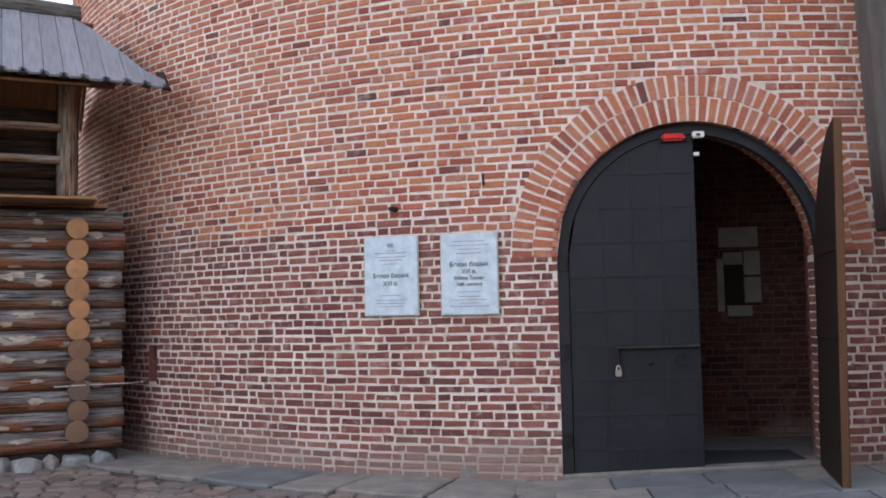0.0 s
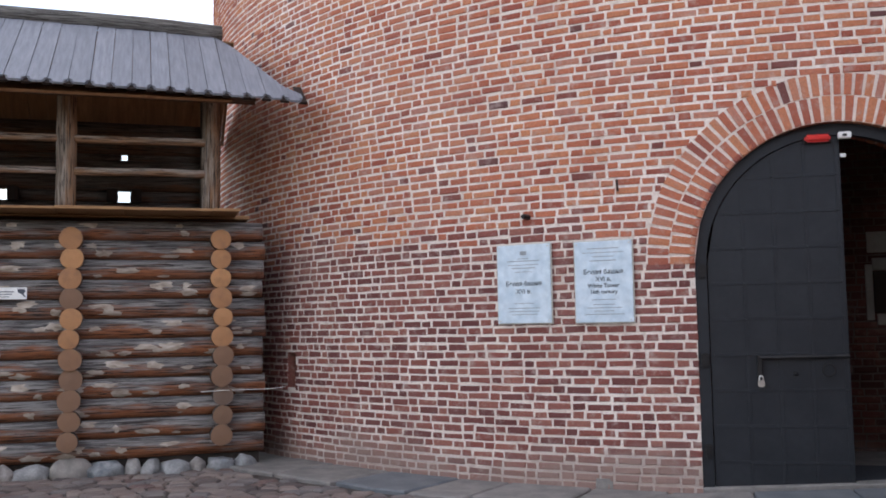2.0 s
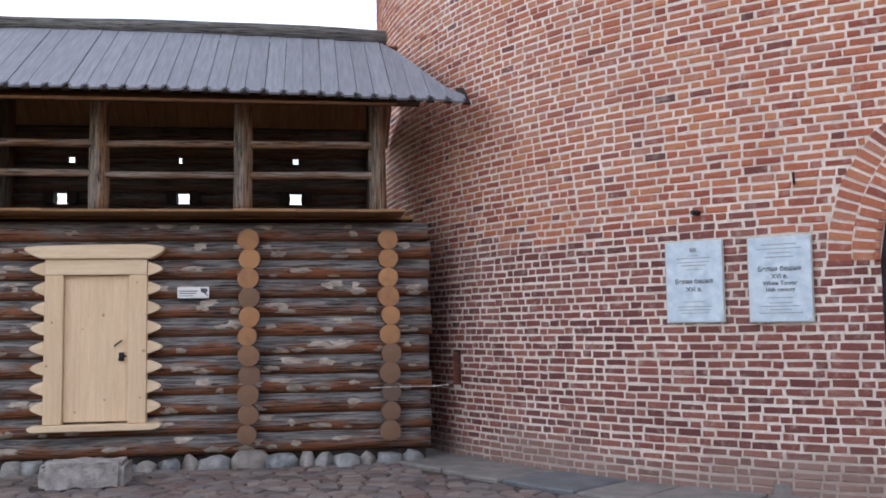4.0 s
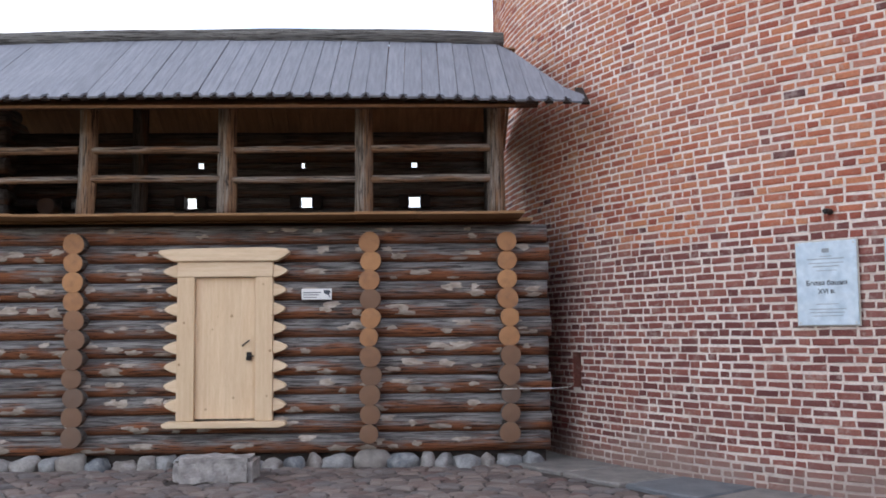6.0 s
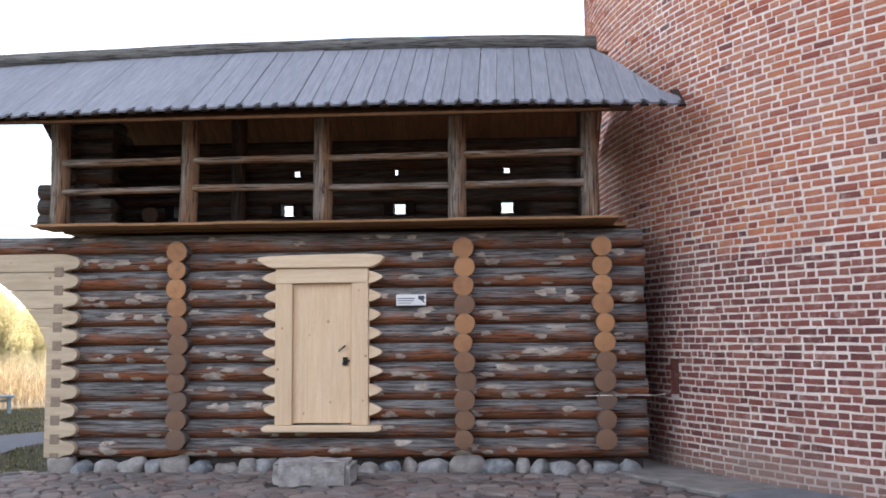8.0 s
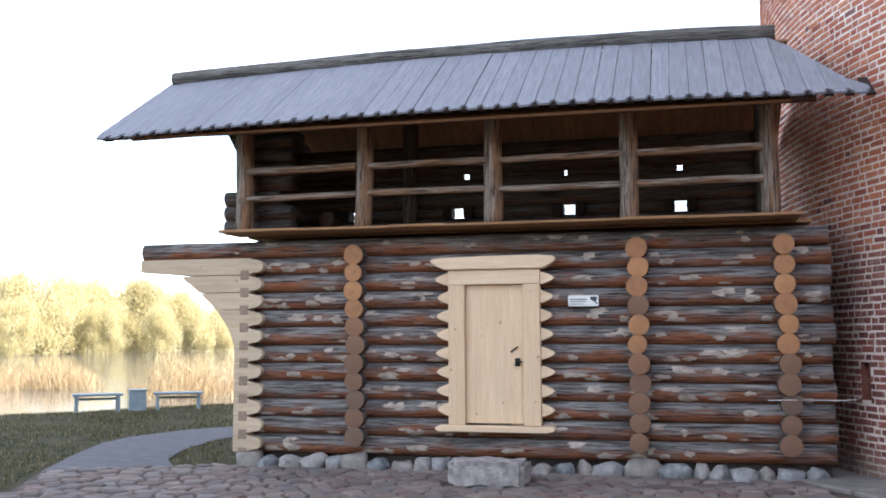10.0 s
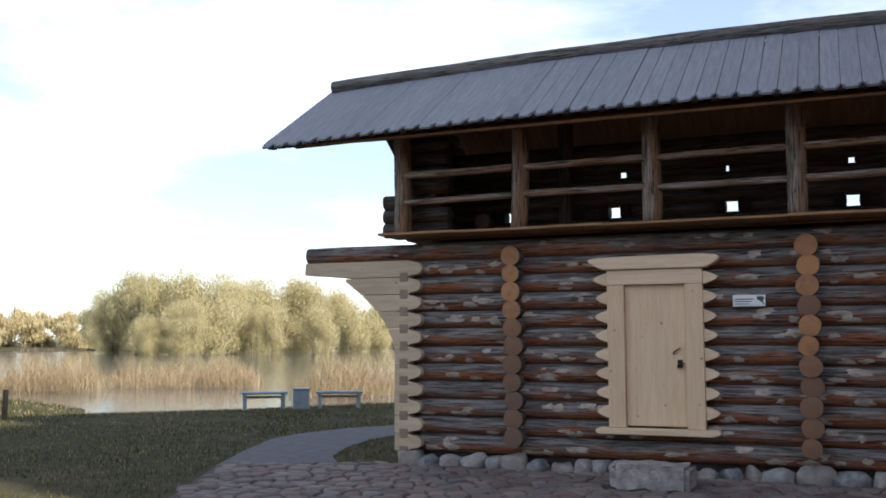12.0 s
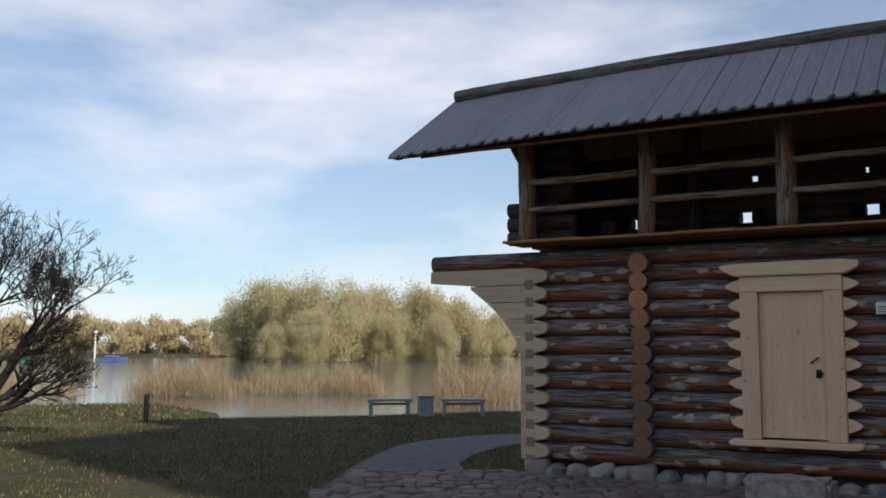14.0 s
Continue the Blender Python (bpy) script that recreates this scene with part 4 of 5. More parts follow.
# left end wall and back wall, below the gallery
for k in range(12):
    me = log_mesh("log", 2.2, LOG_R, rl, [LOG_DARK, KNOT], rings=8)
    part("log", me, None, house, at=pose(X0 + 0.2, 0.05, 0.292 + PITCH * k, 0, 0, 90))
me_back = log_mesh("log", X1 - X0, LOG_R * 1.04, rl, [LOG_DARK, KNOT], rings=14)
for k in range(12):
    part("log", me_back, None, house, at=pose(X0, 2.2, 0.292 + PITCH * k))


# jamb of the gateway: pale new timbers with rounded tips, the upper ones corbelled out
def arch_x(z):
    """The hewn underside of the corbels: a hollow curve."""
    return -5.02 if z <= 1.45 else -5.02 - 0.76 * min(1.0, (z - 1.45)) ** 1.9


def corbel(k):
    z = 0.292 + PITCH * k
    h, full = 0.088, PITCH / 2 - 0.004
    right = -4.62 + rl.uniform(-0.015, 0.015)
    pts = [(-4.82, z - full), (-4.77, z - h)]
    for i in range(1, 8):
        a = -math.pi / 2 + math.pi * i / 8
        pts.append((right - 0.13 + 0.13 * math.cos(a), z + h * math.sin(a)))
    pts += [(-4.77, z + h), (-4.82, z + full)]
    if k == 10:
        pts += [(-6.42, z + full), (-6.43, z - 0.05), (-6.1, z - 0.075), (-5.7, z - full)]
    else:
        pts += [(arch_x(z + full * (1 - i / 3)), z + full * (1 - i / 3)) for i in range(7)]
    return prism_bm(pts, -0.09, 0.15, 0.005)


for k in range(11):
    part("jamb_timber", corbel(k), PINE_OLD, house, "pale new timber with a rounded tip")
for k in range(11):
    z = 0.292 + PITCH * k - PITCH / 2
    part("peg", box_bm((-4.945, -0.097, z - 0.062 + (0.05 if k == 0 else 0)), (-4.825, 0.0, z + 0.062), 0.006), PEG, house)

# the door with its heavy pine surround
pine = thing("pine_door", pose(0, WALL_Y, 0), "closed fresh pine plank door in a heavy pine surround", "door")
for i in range(4):
    x = -1.885 + i * 0.1825
    part("plank", box_bm((x, -0.045, 0.60), (x + 0.1822, -0.015, 2.31), 0.0012), PINE_UP, pine)
part("jamb", box_bm((-2.10, -0.105, 0.575), (-1.89, 0.02, 2.315), 0.006), PINE_UP, pine)
part("jamb", box_bm((-1.15, -0.105, 0.575), (-0.94, 0.02, 2.315), 0.006), PINE_UP, pine)
part("head", box_bm((-2.10, -0.11, 2.317), (-0.94, 0.02, 2.50), 0.006), PINE, pine)


def tongue(x, z, h, w, sgn):
    pts = [(x, z - h)]
    for i in range(9):
        a = -math.pi / 2 + math.pi * i / 8
        pts.append((x + sgn * w * (0.1 + 0.9 * (1 - abs(math.sin(a)) ** 1.7)), z + h * math.sin(a)))
    pts.append((x, z + h))
    if sgn < 0:
        pts = pts[::-1]
    return prism_bm(pts, -0.085, 0.05, 0.005)


for k in range(8):
    z = 0.765 + PITCH * k
    part("tongue", tongue(-2.101, z, 0.078, rl.uniform(0.14, 0.18), -1), PINE, pine)
    part("tongue", tongue(-0.939, z, 0.078, rl.uniform(0.15, 0.19), 1), PINE, pine)
pts = [(-2.14, 2.505), (-0.90, 2.505), (-0.79, 2.56), (-0.735, 2.61), (-0.76, 2.655), (-0.95, 2.675), (-1.5, 2.672), (-2.15, 2.66), (-2.31, 2.645), (-2.33, 2.61), (-2.25, 2.555)]
part("lintel", prism_bm(pts, -0.15, 0.03, 0.012), PINE, pine, "shaped pine lintel with pointed ends")
pts = [(-2.20, 0.492), (-0.86, 0.492), (-0.78, 0.515), (-0.765, 0.545), (-0.80, 0.57), (-2.22, 0.57), (-2.27, 0.54), (-2.25, 0.505)]
part("sill", prism_bm(pts, -0.15, 0.03, 0.01), PINE, pine, "rounded pine sill")
part("lock_plate", box_bm((-1.262, -0.055, 1.30), (-1.20, -0.044, 1.40), 0.004), IRON, pine)
part("door_handle", tube_bm([(-1.24, -0.05, 1.36), (-1.24, -0.09, 1.36), (-1.17, -0.095, 1.355)], 0.011, 8), IRON, pine, "black lever handle")
part("padlock", box_bm((-1.265, -0.085, 1.30), (-1.21, -0.056, 1.345), 0.008, 2), IRON, pine)
part("pull_handle", tube_bm([(-1.31, -0.05, 1.475), (-1.31, -0.08, 1.48), (-1.235, -0.08, 1.535), (-1.235, -0.05, 1.54)], 0.009, 8), IRON, pine, "black bent pull handle")

sign = thing("wall_sign", pose(-0.415, WALL_Y - 0.025, 2.10), "small white notice with dark printing on the logs", "sign")
part("plate", box_bm((-0.185, 0, -0.068), (0.185, 0.008, 0.068), 0.002), WHITE, sign)
part("text_bar", box_bm((-0.165, -0.002, 0.012), (0.05, 0.0, 0.024)), INK, sign)
part("text_bar", box_bm((-0.165, -0.002, -0.014), (0.03, 0.0, -0.004)), INK, sign)
part("text_bar", box_bm((-0.165, -0.002, -0.042), (0.0, 0.0, -0.034)), INK, sign)
pts = [(0.085, 0.05), (0.16, 0.05), (0.172, 0.02), (0.15, -0.005), (0.172, -0.03), (0.165, -0.045), (0.13, -0.008), (0.09, 0.01)]
part("emblem", prism_bm(pts, -0.002, 0.0), INK, sign)

# gallery floor edge: thin boards along the front
x = -5.13
while x < 2.1:
    w = rl.uniform(0.7, 1.3)
    x2 = min(2.13, x + w)
    part("ledge_board", box_bm((x, -0.40, 3.035 + rl.uniform(-0.006, 0.006)), (x2 - 0.004, 0.25, 3.07 + rl.uniform(-0.006, 0.006)), 0.004), BOARD, house)
    x = x2
part("gallery_floor", box_bm((-5.0, 0.251, 3.02), (2.3, 2.2, 3.066)), BOARD, house)
POSTS = (-4.97, -3.27, -1.525, 0.18, 1.82)
for i, x in enumerate(POSTS):
    me = log_mesh("post", 1.70, 0.118 * rl.uniform(0.97, 1.05), rl, [POST, KNOT], rings=12, taper=0.08, wob=0.05, bulge=0.14)
    part("post", me, None, house, at=pose(x, 0.02, 3.07, 0, -90, 0))
for xa, xb in zip(POSTS, POSTS[1:]):
    for z in (3.895, 3.53):
        me = log_mesh("rail", xb - xa - 0.16, 0.043 * rl.uniform(0.95, 1.15), rl, [POST, KNOT], rings=10, sides=9, wob=0.03, bulge=0.2)
        part("rail", me, None, house, at=pose(xa + 0.08, -0.03, z + rl.uniform(-0.015, 0.015)))
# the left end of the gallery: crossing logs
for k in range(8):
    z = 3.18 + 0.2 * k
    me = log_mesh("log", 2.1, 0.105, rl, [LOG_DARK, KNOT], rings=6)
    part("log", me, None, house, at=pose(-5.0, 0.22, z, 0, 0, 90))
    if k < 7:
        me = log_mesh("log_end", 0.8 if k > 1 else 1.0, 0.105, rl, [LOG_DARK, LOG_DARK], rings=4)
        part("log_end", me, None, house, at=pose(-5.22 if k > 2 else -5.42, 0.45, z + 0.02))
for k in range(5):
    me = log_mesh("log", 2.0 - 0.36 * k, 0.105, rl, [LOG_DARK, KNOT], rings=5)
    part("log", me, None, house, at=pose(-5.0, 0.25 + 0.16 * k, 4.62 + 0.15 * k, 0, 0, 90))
# the gallery's back wall, with square loopholes in one course and small ones above
HOLES = ((-4.03, 0.10), (-2.405, 0.17), (-0.765, 0.17), (0.79, 0.17))
SMALL = ((-2.29, 0.09), (-0.82, 0.05), (0.79, 0.09))


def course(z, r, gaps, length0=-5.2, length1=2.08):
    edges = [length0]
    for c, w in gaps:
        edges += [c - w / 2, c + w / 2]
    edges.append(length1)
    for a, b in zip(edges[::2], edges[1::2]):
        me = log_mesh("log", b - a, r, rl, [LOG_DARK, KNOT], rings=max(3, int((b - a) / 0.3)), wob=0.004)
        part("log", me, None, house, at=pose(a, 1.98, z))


course(3.09, 0.14, ())
course(3.30, 0.13, ())
course(3.50, 0.084, HOLES)
course(3.69, 0.12, ())
course(3.89, 0.118, ())
course(4.045, 0.052, SMALL)
for k in range(2):
    course(4.20 + 0.21 * k, 0.12, ())
for c, w in HOLES:
    for sx in (-1, 1):
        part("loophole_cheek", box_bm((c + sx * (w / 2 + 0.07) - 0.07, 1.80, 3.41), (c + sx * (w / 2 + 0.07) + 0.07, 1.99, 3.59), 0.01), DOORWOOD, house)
me = log_mesh("log_end", 0.4, 0.12, rl, [LOG_DARK, END_GREY], rings=3, ends=1, sides=18)
part("log_end", me, None, house, at=pose(-4.35, 1.55, 3.42, 0, 0, 90))
me = log_mesh("post", 1.9, 0.11, rl, [LOG_DARK, KNOT], rings=6)
for x in (-3.1, 1.9):
    part("post", me, None, house, at=pose(x, 1.75, 3.06, 0, -90, 0))

# ---- the roof ----
EAVE_Y, EAVE_Z, RIDGE_Y, RIDGE_Z = 8.6, 4.28, 10.6, 5.54
SLOPE = math.degrees(math.atan2(RIDGE_Z - EAVE_Z, RIDGE_Y - EAVE_Y))
roof_len = math.hypot(RIDGE_Y - EAVE_Y, RIDGE_Z - EAVE_Z)
ROOF_AT = pose(0, EAVE_Y - WALL_Y, EAVE_Z, SLOPE)
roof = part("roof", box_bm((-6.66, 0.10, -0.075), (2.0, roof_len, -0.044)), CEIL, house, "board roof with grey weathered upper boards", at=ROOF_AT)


def roof_board(w, top_l, top_r, y0):
    """A board with notched lower corners; its top may be cut aslant."""
    c, th = 0.075, 0.026
    h = w / 2
    pts = [(-h + 0.045, y0), (h - 0.045, y0), (h - 0.048, y0 + 0.03), (h - 0.02, y0 + 0.045), (h - 0.055, y0 + c * 0.95), (h, y0 + c + 0.04), (h, top_r), (-h, top_l), (-h, y0 + c + 0.04), (-h + 0.055, y0 + c * 0.95), (-h + 0.02, y0 + 0.045), (-h + 0.048, y0 + 0.03)]
    bm = bmesh.new()
    f = bm.faces.new([bm.verts.new((px, py, 0)) for px, py in pts])
    out = bmesh.ops.extrude_face_region(bm, geom=[f])
    for v in out["geom"]:
        if isinstance(v, bmesh.types.BMVert):
            v.co.z = th
    bmesh.ops.recalc_face_normals(bm, faces=bm.faces[:])
    return bm


def bow(x):
    """The old roof rises a little towards its middle and droops at its free end."""
    return 0.085 * (1 - ((x + 1.6) / 4.35) ** 2)


def roof_top(x):
    """How far up a board reaches: the last ones are cut along the tower."""
    return roof_len if x < 2.02 else roof_len * max(0.10, (2.78 - x) / 0.76)


x = -6.73
while x < 2.72:
    w = rl.uniform(0.20, 0.23)
    xc = x + w / 2
    part("board", roof_board(w - 0.007, roof_top(x), roof_top(x + w), rl.uniform(-0.012, 0.012)), ROOF, roof, at=pose(xc, 0, bow(xc) + rl.uniform(0.0, 0.008), 0, rl.uniform(-1.6, 1.6), rl.uniform(-0.1, 0.1)))
    # the lower layer of boards, coloured near-black to paint shade into the notches
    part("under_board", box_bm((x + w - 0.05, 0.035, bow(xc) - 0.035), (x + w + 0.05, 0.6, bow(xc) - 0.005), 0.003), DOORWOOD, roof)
    x += w
BACK_AT = pose(0, RIDGE_Y - WALL_Y, RIDGE_Z + 0.01, -SLOPE)
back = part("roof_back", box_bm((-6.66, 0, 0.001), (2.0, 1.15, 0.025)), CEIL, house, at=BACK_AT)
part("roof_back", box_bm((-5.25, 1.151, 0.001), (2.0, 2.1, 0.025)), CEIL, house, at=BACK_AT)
# the boards of the far slope as seen from inside the gallery
bm = bmesh.new()
x = -5.25
while x < 2.2:
    w = rl.uniform(0.17, 0.24)
    t = box_bm((x, 0, -0.03 + rl.uniform(-0.006, 0.0)), (min(2.2, x + w - 0.006), 2.05, 0.0))
    tmp = bpy.data.meshes.new("tmp")
    t.to_mesh(tmp)
    t.free()
    bm.from_mesh(tmp)
    bpy.data.meshes.remove(tmp)
    x += w
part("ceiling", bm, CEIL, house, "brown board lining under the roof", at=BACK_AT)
me = log_mesh("ridge_log", 8.72, 0.10, rl, [RIDGE, KNOT], rings=26, taper=-0.12, wob=0.025)
for v in me.vertices:
    v.co.z += bow(v.co.x - 6.68)
part("ridge_log", me, None, house, "grey weathered ridge log", at=pose(-6.68, RIDGE_Y - WALL_Y, RIDGE_Z + 0.085))
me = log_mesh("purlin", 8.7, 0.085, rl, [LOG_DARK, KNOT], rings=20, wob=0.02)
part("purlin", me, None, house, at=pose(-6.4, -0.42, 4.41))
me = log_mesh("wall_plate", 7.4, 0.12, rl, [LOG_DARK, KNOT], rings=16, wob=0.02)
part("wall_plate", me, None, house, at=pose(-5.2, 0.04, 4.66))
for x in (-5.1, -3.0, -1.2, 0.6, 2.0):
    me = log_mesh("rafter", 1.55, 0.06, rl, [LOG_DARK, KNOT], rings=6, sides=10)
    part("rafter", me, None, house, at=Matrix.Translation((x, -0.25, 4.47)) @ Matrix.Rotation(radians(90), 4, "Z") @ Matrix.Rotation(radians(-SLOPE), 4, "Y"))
part("brace", prism_bm([(-5.24, 4.5), (-5.14, 4.5), (-4.98, 4.18), (-4.98, 4.02)], -0.02, 0.06, 0.006), LOG_DARK, house)

# ---- boulders under the wall, the step, the cable ----
rs = random.Random(14)
x = -5.0
spots = {-4.85: 0.34, -3.33: 0.34, 0.24: 0.42, 1.6: 0.4}
while x < 2.35:
    big = [w for c, w in spots.items() if abs(c - x - w / 2) < 0.16]
    w = big[0] if big else rs.uniform(0.17, 0.36)
    h = rs.uniform(0.30, 0.36) if big else rs.uniform(0.22, 0.33)
    top = 0.20 if big else rs.uniform(0.10, 0.165)
    ob = part("boulder", stone_bm(w * 1.06, rs.uniform(0.3, 0.42), h, rs, 3, 0.3), STONE if not big else STONE_BIG, None, at=pose(x + w / 2, WALL_Y + 0.02 + rs.uniform(-0.05, 0.03), top - h / 2, rs.uniform(-8, 8), rs.uniform(-10, 10), rs.uniform(-25, 25)), smooth=True)
    tagged(ob, "rounded grey field stone under the bottom log", "boulder", "stones under the wall")
    x += w + rs.uniform(0.0, 0.03)
base = part("footing", box_bm((-4.9, 0.15, -0.1), (2.4, 0.5, 0.2)), GRIT, house)
bm = box_bm((-1.85, 8.22, -0.04), (-0.99, 8.80, 0.265), 0.06, 2, 0.04, 6)
step = part("step_stone", bm, STONE_BLOCK)
tagged(step, "rough grey granite block as a doorstep", "step stone")
cable = thing("cable", pose(0, 0, 0), "thin pale cable clipped along the logs", "cable")
pts = [(1.7, 9.40, 0.915), (1.94, 9.27, 0.93), (2.2, 9.38, 0.925), (2.5, 9.44, 0.92), (2.68, 9.50, 0.93), (2.70, 9.38, 0.95)]
part("wire", tube_bm(pts, 0.0045, 6), WHITE, cable)
# ---- far side: willows, bushes, reeds ----
def crown_mesh(name, height, width, seed, count, size, mat, low=0.05, lobes=9):
    """Many small leaf sprays over several uneven lobes, with gaps between them."""
    rg = np.random.RandomState(seed)
    vs, n = [], 0
    cen = []
    for i in range(lobes):
        f = rg.uniform(low + 0.06, 0.85)
        spread = math.sin(math.pi * min(0.95, max(0.15, f * 0.8 + 0.12))) * width * 0.5
        a = rg.uniform(0, 2 * math.pi)
        q = rg.uniform(0.2, 0.75)
        cen.append((math.cos(a) * spread * q, math.sin(a) * spread * q, f * height, rg.uniform(0.08, 0.19) * width, rg.uniform(0.12, 0.26) * height))
    cen = np.array(cen)
    pick = rg.randint(0, lobes, count)
    d = rg.normal(size=(count, 3))
    d /= np.linalg.norm(d, axis=1, keepdims=True)
    rad = rg.uniform(0.3, 1.0, (count, 1)) ** 0.5 * (1 + 0.26 * rg.normal(size=(count, 1)))
    c = cen[pick]
    pos = c[:, :3] + d * rad * np.stack([c[:, 3], c[:, 3], c[:, 4]], 1)
    pos[:, 2] = np.maximum(pos[:, 2], low * height)
    e1 = rg.normal(size=(count, 3)) * size * np.array([0.4, 0.4, 1.5])
    e2 = rg.normal(size=(count, 3)) * size * 0.45
    verts = np.concatenate([pos - e1 * 0.5, pos + e2, pos + e1 * 0.5], 1).reshape(-1, 3)
    faces = np.arange(count * 3).reshape(-1, 3)
    return mesh_of(name, verts.tolist(), faces.tolist(), mat)


def trunk_mesh(height, radius, seed, mat, limbs=6):
    rt = random.Random(seed)
    vs, ff = [], []

    def tube(points, radii, sides=6):
        b = len(vs)
        for (p, r) in zip(points, radii):
            for k in range(sides):
                a = 2 * math.pi * k / sides
                vs.append((p[0] + math.cos(a) * r, p[1] + math.sin(a) * r, p[2]))
        for i in range(len(points) - 1):
            for k in range(sides):
                k2 = (k + 1) % sides
                ff.append((b + i * sides + k, b + i * sides + k2, b + (i + 1) * sides + k2, b + (i + 1) * sides + k))

    tube([(0, 0, -0.3), (0.1, 0, height * 0.25), (0.0, 0.15, height * 0.5), (0.2, 0.1, height * 0.8)], [radius, radius * 0.8, radius * 0.55, radius * 0.15])
    for i in range(limbs):
        a, z = rt.uniform(0, 6.28), rt.uniform(0.12, 0.45) * height
        l = height * rt.uniform(0.25, 0.45)
        tube([(0, 0, z), (math.cos(a) * l * 0.45, math.sin(a) * l * 0.45, z + l * 0.5), (math.cos(a) * l * 0.8, math.sin(a) * l * 0.8, z + l)], [radius * 0.5, radius * 0.3, radius * 0.08])
    return mesh_of("trunk", vs, ff, mat, smooth=True)


def polar(az, d, z=None):
    a = radians(az)
    x, y = EX + d * math.sin(a), EY + d * math.cos(a)
    return x, y, (ground_z(x, y) - 0.05 if z is None else z)


rf = random.Random(31)
willows = []
for i in range(3):
    src = thing("willow_tree", pose(0, 0, -200), "rounded willow in yellow-green spring leaf on the flooded bank", "tree", "willows on the far bank")
    part("trunk", trunk_mesh(11, 0.28, 40 + i, TRUNK, 9), None, src)
    part("crown", crown_mesh("crown", 12.0, 13.0 - i, 50 + i, 44000, 0.17, WILLOW, 0.03, 34), None, src)
    willows.append(src)
SPOTS = [(-50.3, 128, 0.82), (-48.4, 124, 1.02), (-45.6, 120, 1.04), (-43.2, 118, 1.0), (-41.0, 124, 0.92), (-39.0, 132, 1.0), (-36.6, 134, 1.02), (-34.4, 132, 0.98),
         (-32.2, 134, 0.94), (-30.6, 138, 0.78), (-28.2, 142, 0.7), (-46.6, 136, 1.05), (-40.0, 140, 1.05), (-44.4, 112, 0.62), (-47.5, 114, 0.5), (-37.6, 122, 0.6), (-33.4, 124, 0.58)]
for i, (az, d, s) in enumerate(SPOTS):
    az, d, s = -41.3 + (az + 50.3) * 0.68, d * 1.85, s * 1.58
    m = pose(*polar(az, d, -1.5), 0, 0, rf.uniform(0, 360)) @ Matrix.Scale(s, 4)
    if i < 3:
        willows[i].matrix_basis = m
    else:
        c = copy_thing(willows[i % 3], m)
        c.scale = (s, s, s)
bushes = []
for i in range(2):
    src = thing("bush", pose(0, 0, -200), "pale brown-green bush on the far shore", "bush", "bushes along the far shore")
    part("stem", trunk_mesh(5, 0.2, 70 + i, TRUNK, 7), None, src)
    part("crown", crown_mesh("crown", 7.0, 12.0, 80 + i, 5000, 0.42, FARLEAF, 0.02, 10), None, src)
    bushes.append(src)
k = 0
az = -62.0
while az < -20:
    d = rf.uniform(315, 370)
    s = rf.uniform(1.3, 1.9)
    m = pose(*polar(az, d, -0.8), 0, 0, rf.uniform(0, 360)) @ Matrix.Scale(s, 4)
    if k < 2:
        bushes[k].matrix_basis = m
    else:
        c = copy_thing(bushes[k % 2], m)
        c.scale = (s, s, s)
    k += 1
    az += rf.uniform(0.7, 1.3)


def blades(name, spots, mat, label, category, seed, bend=0.5):
    """spots: x, y, z, height, width. Bent thin blades as one object."""
    rg = random.Random(seed)
    vs, ff = [], []
    for x, y, z, h, w in spots:
        a, lean, b = rg.uniform(0, 6.28), rg.uniform(0.05, bend) * h, rg.uniform(0, 6.28)
        dx, dy = math.cos(a) * w / 2, math.sin(a) * w / 2
        lx, ly = math.cos(b) * lean, math.sin(b) * lean
        i = len(vs)
        vs += [(x - dx, y - dy, z), (x + dx, y + dy, z), (x + dx * 0.7 + lx * 0.4, y + dy * 0.7 + ly * 0.4, z + h * 0.6), (x - dx * 0.7 + lx * 0.4, y - dy * 0.7 + ly * 0.4, z + h * 0.6), (x + lx, y + ly, z + h)]
        ff += [(i, i + 1, i + 2, i + 3), (i + 3, i + 2, i + 4)]
    ob = new(name, mesh_of(name, vs, ff, mat))
    return tagged(ob, label, category, kind="stuff")


def reed_bed(az0, az1, d0, d1, count, h0, h1, seed, clumps):
    """Clumps that fan out from their feet, tall and low ones mixed."""
    rg = random.Random(seed)
    cen = [(rg.uniform(az0, az1), rg.uniform(d0, d1), rg.choice((0.45, 0.7, 0.9, 1.0, 1.1)), rg.uniform(0.3, 0.9)) for _ in range(clumps)]
    out = []
    for _ in range(count):
        a, d, k, wide = cen[rg.randrange(clumps)]
        x, y, _z = polar(a, d, 0)
        ox, oy = rg.gauss(0, wide), rg.gauss(0, wide)
        dome = h1 * k * max(0.25, 1 - 0.22 * (math.hypot(ox, oy) / wide) ** 2)
        foot = rg.random() ** 1.3 * dome * 0.75
        out.append((x + ox, y + oy, -1.4 + foot, rg.uniform(0.3, 0.85) * min(1.0, h1 / 2) + (dome * 0.4 if foot < 0.2 else 0), rg.uniform(0.008, 0.028)))
    return out


blades("reeds", reed_bed(-47.0, -33.4, 62, 70, 12000, 0.7, 2.4, 3, 60) + reed_bed(-46.8, -42.5, 60, 64, 4000, 0.7, 3.2, 13, 20) + reed_bed(-29.6, -22.0, 50, 58, 7000, 0.9, 3.0, 4, 22) + reed_bed(-55, -50.6, 56, 62, 2500, 0.6, 2.6, 5, 12),
       REED, "dry straw-coloured reeds and brush standing in the water", "reeds", 7, 1.3)

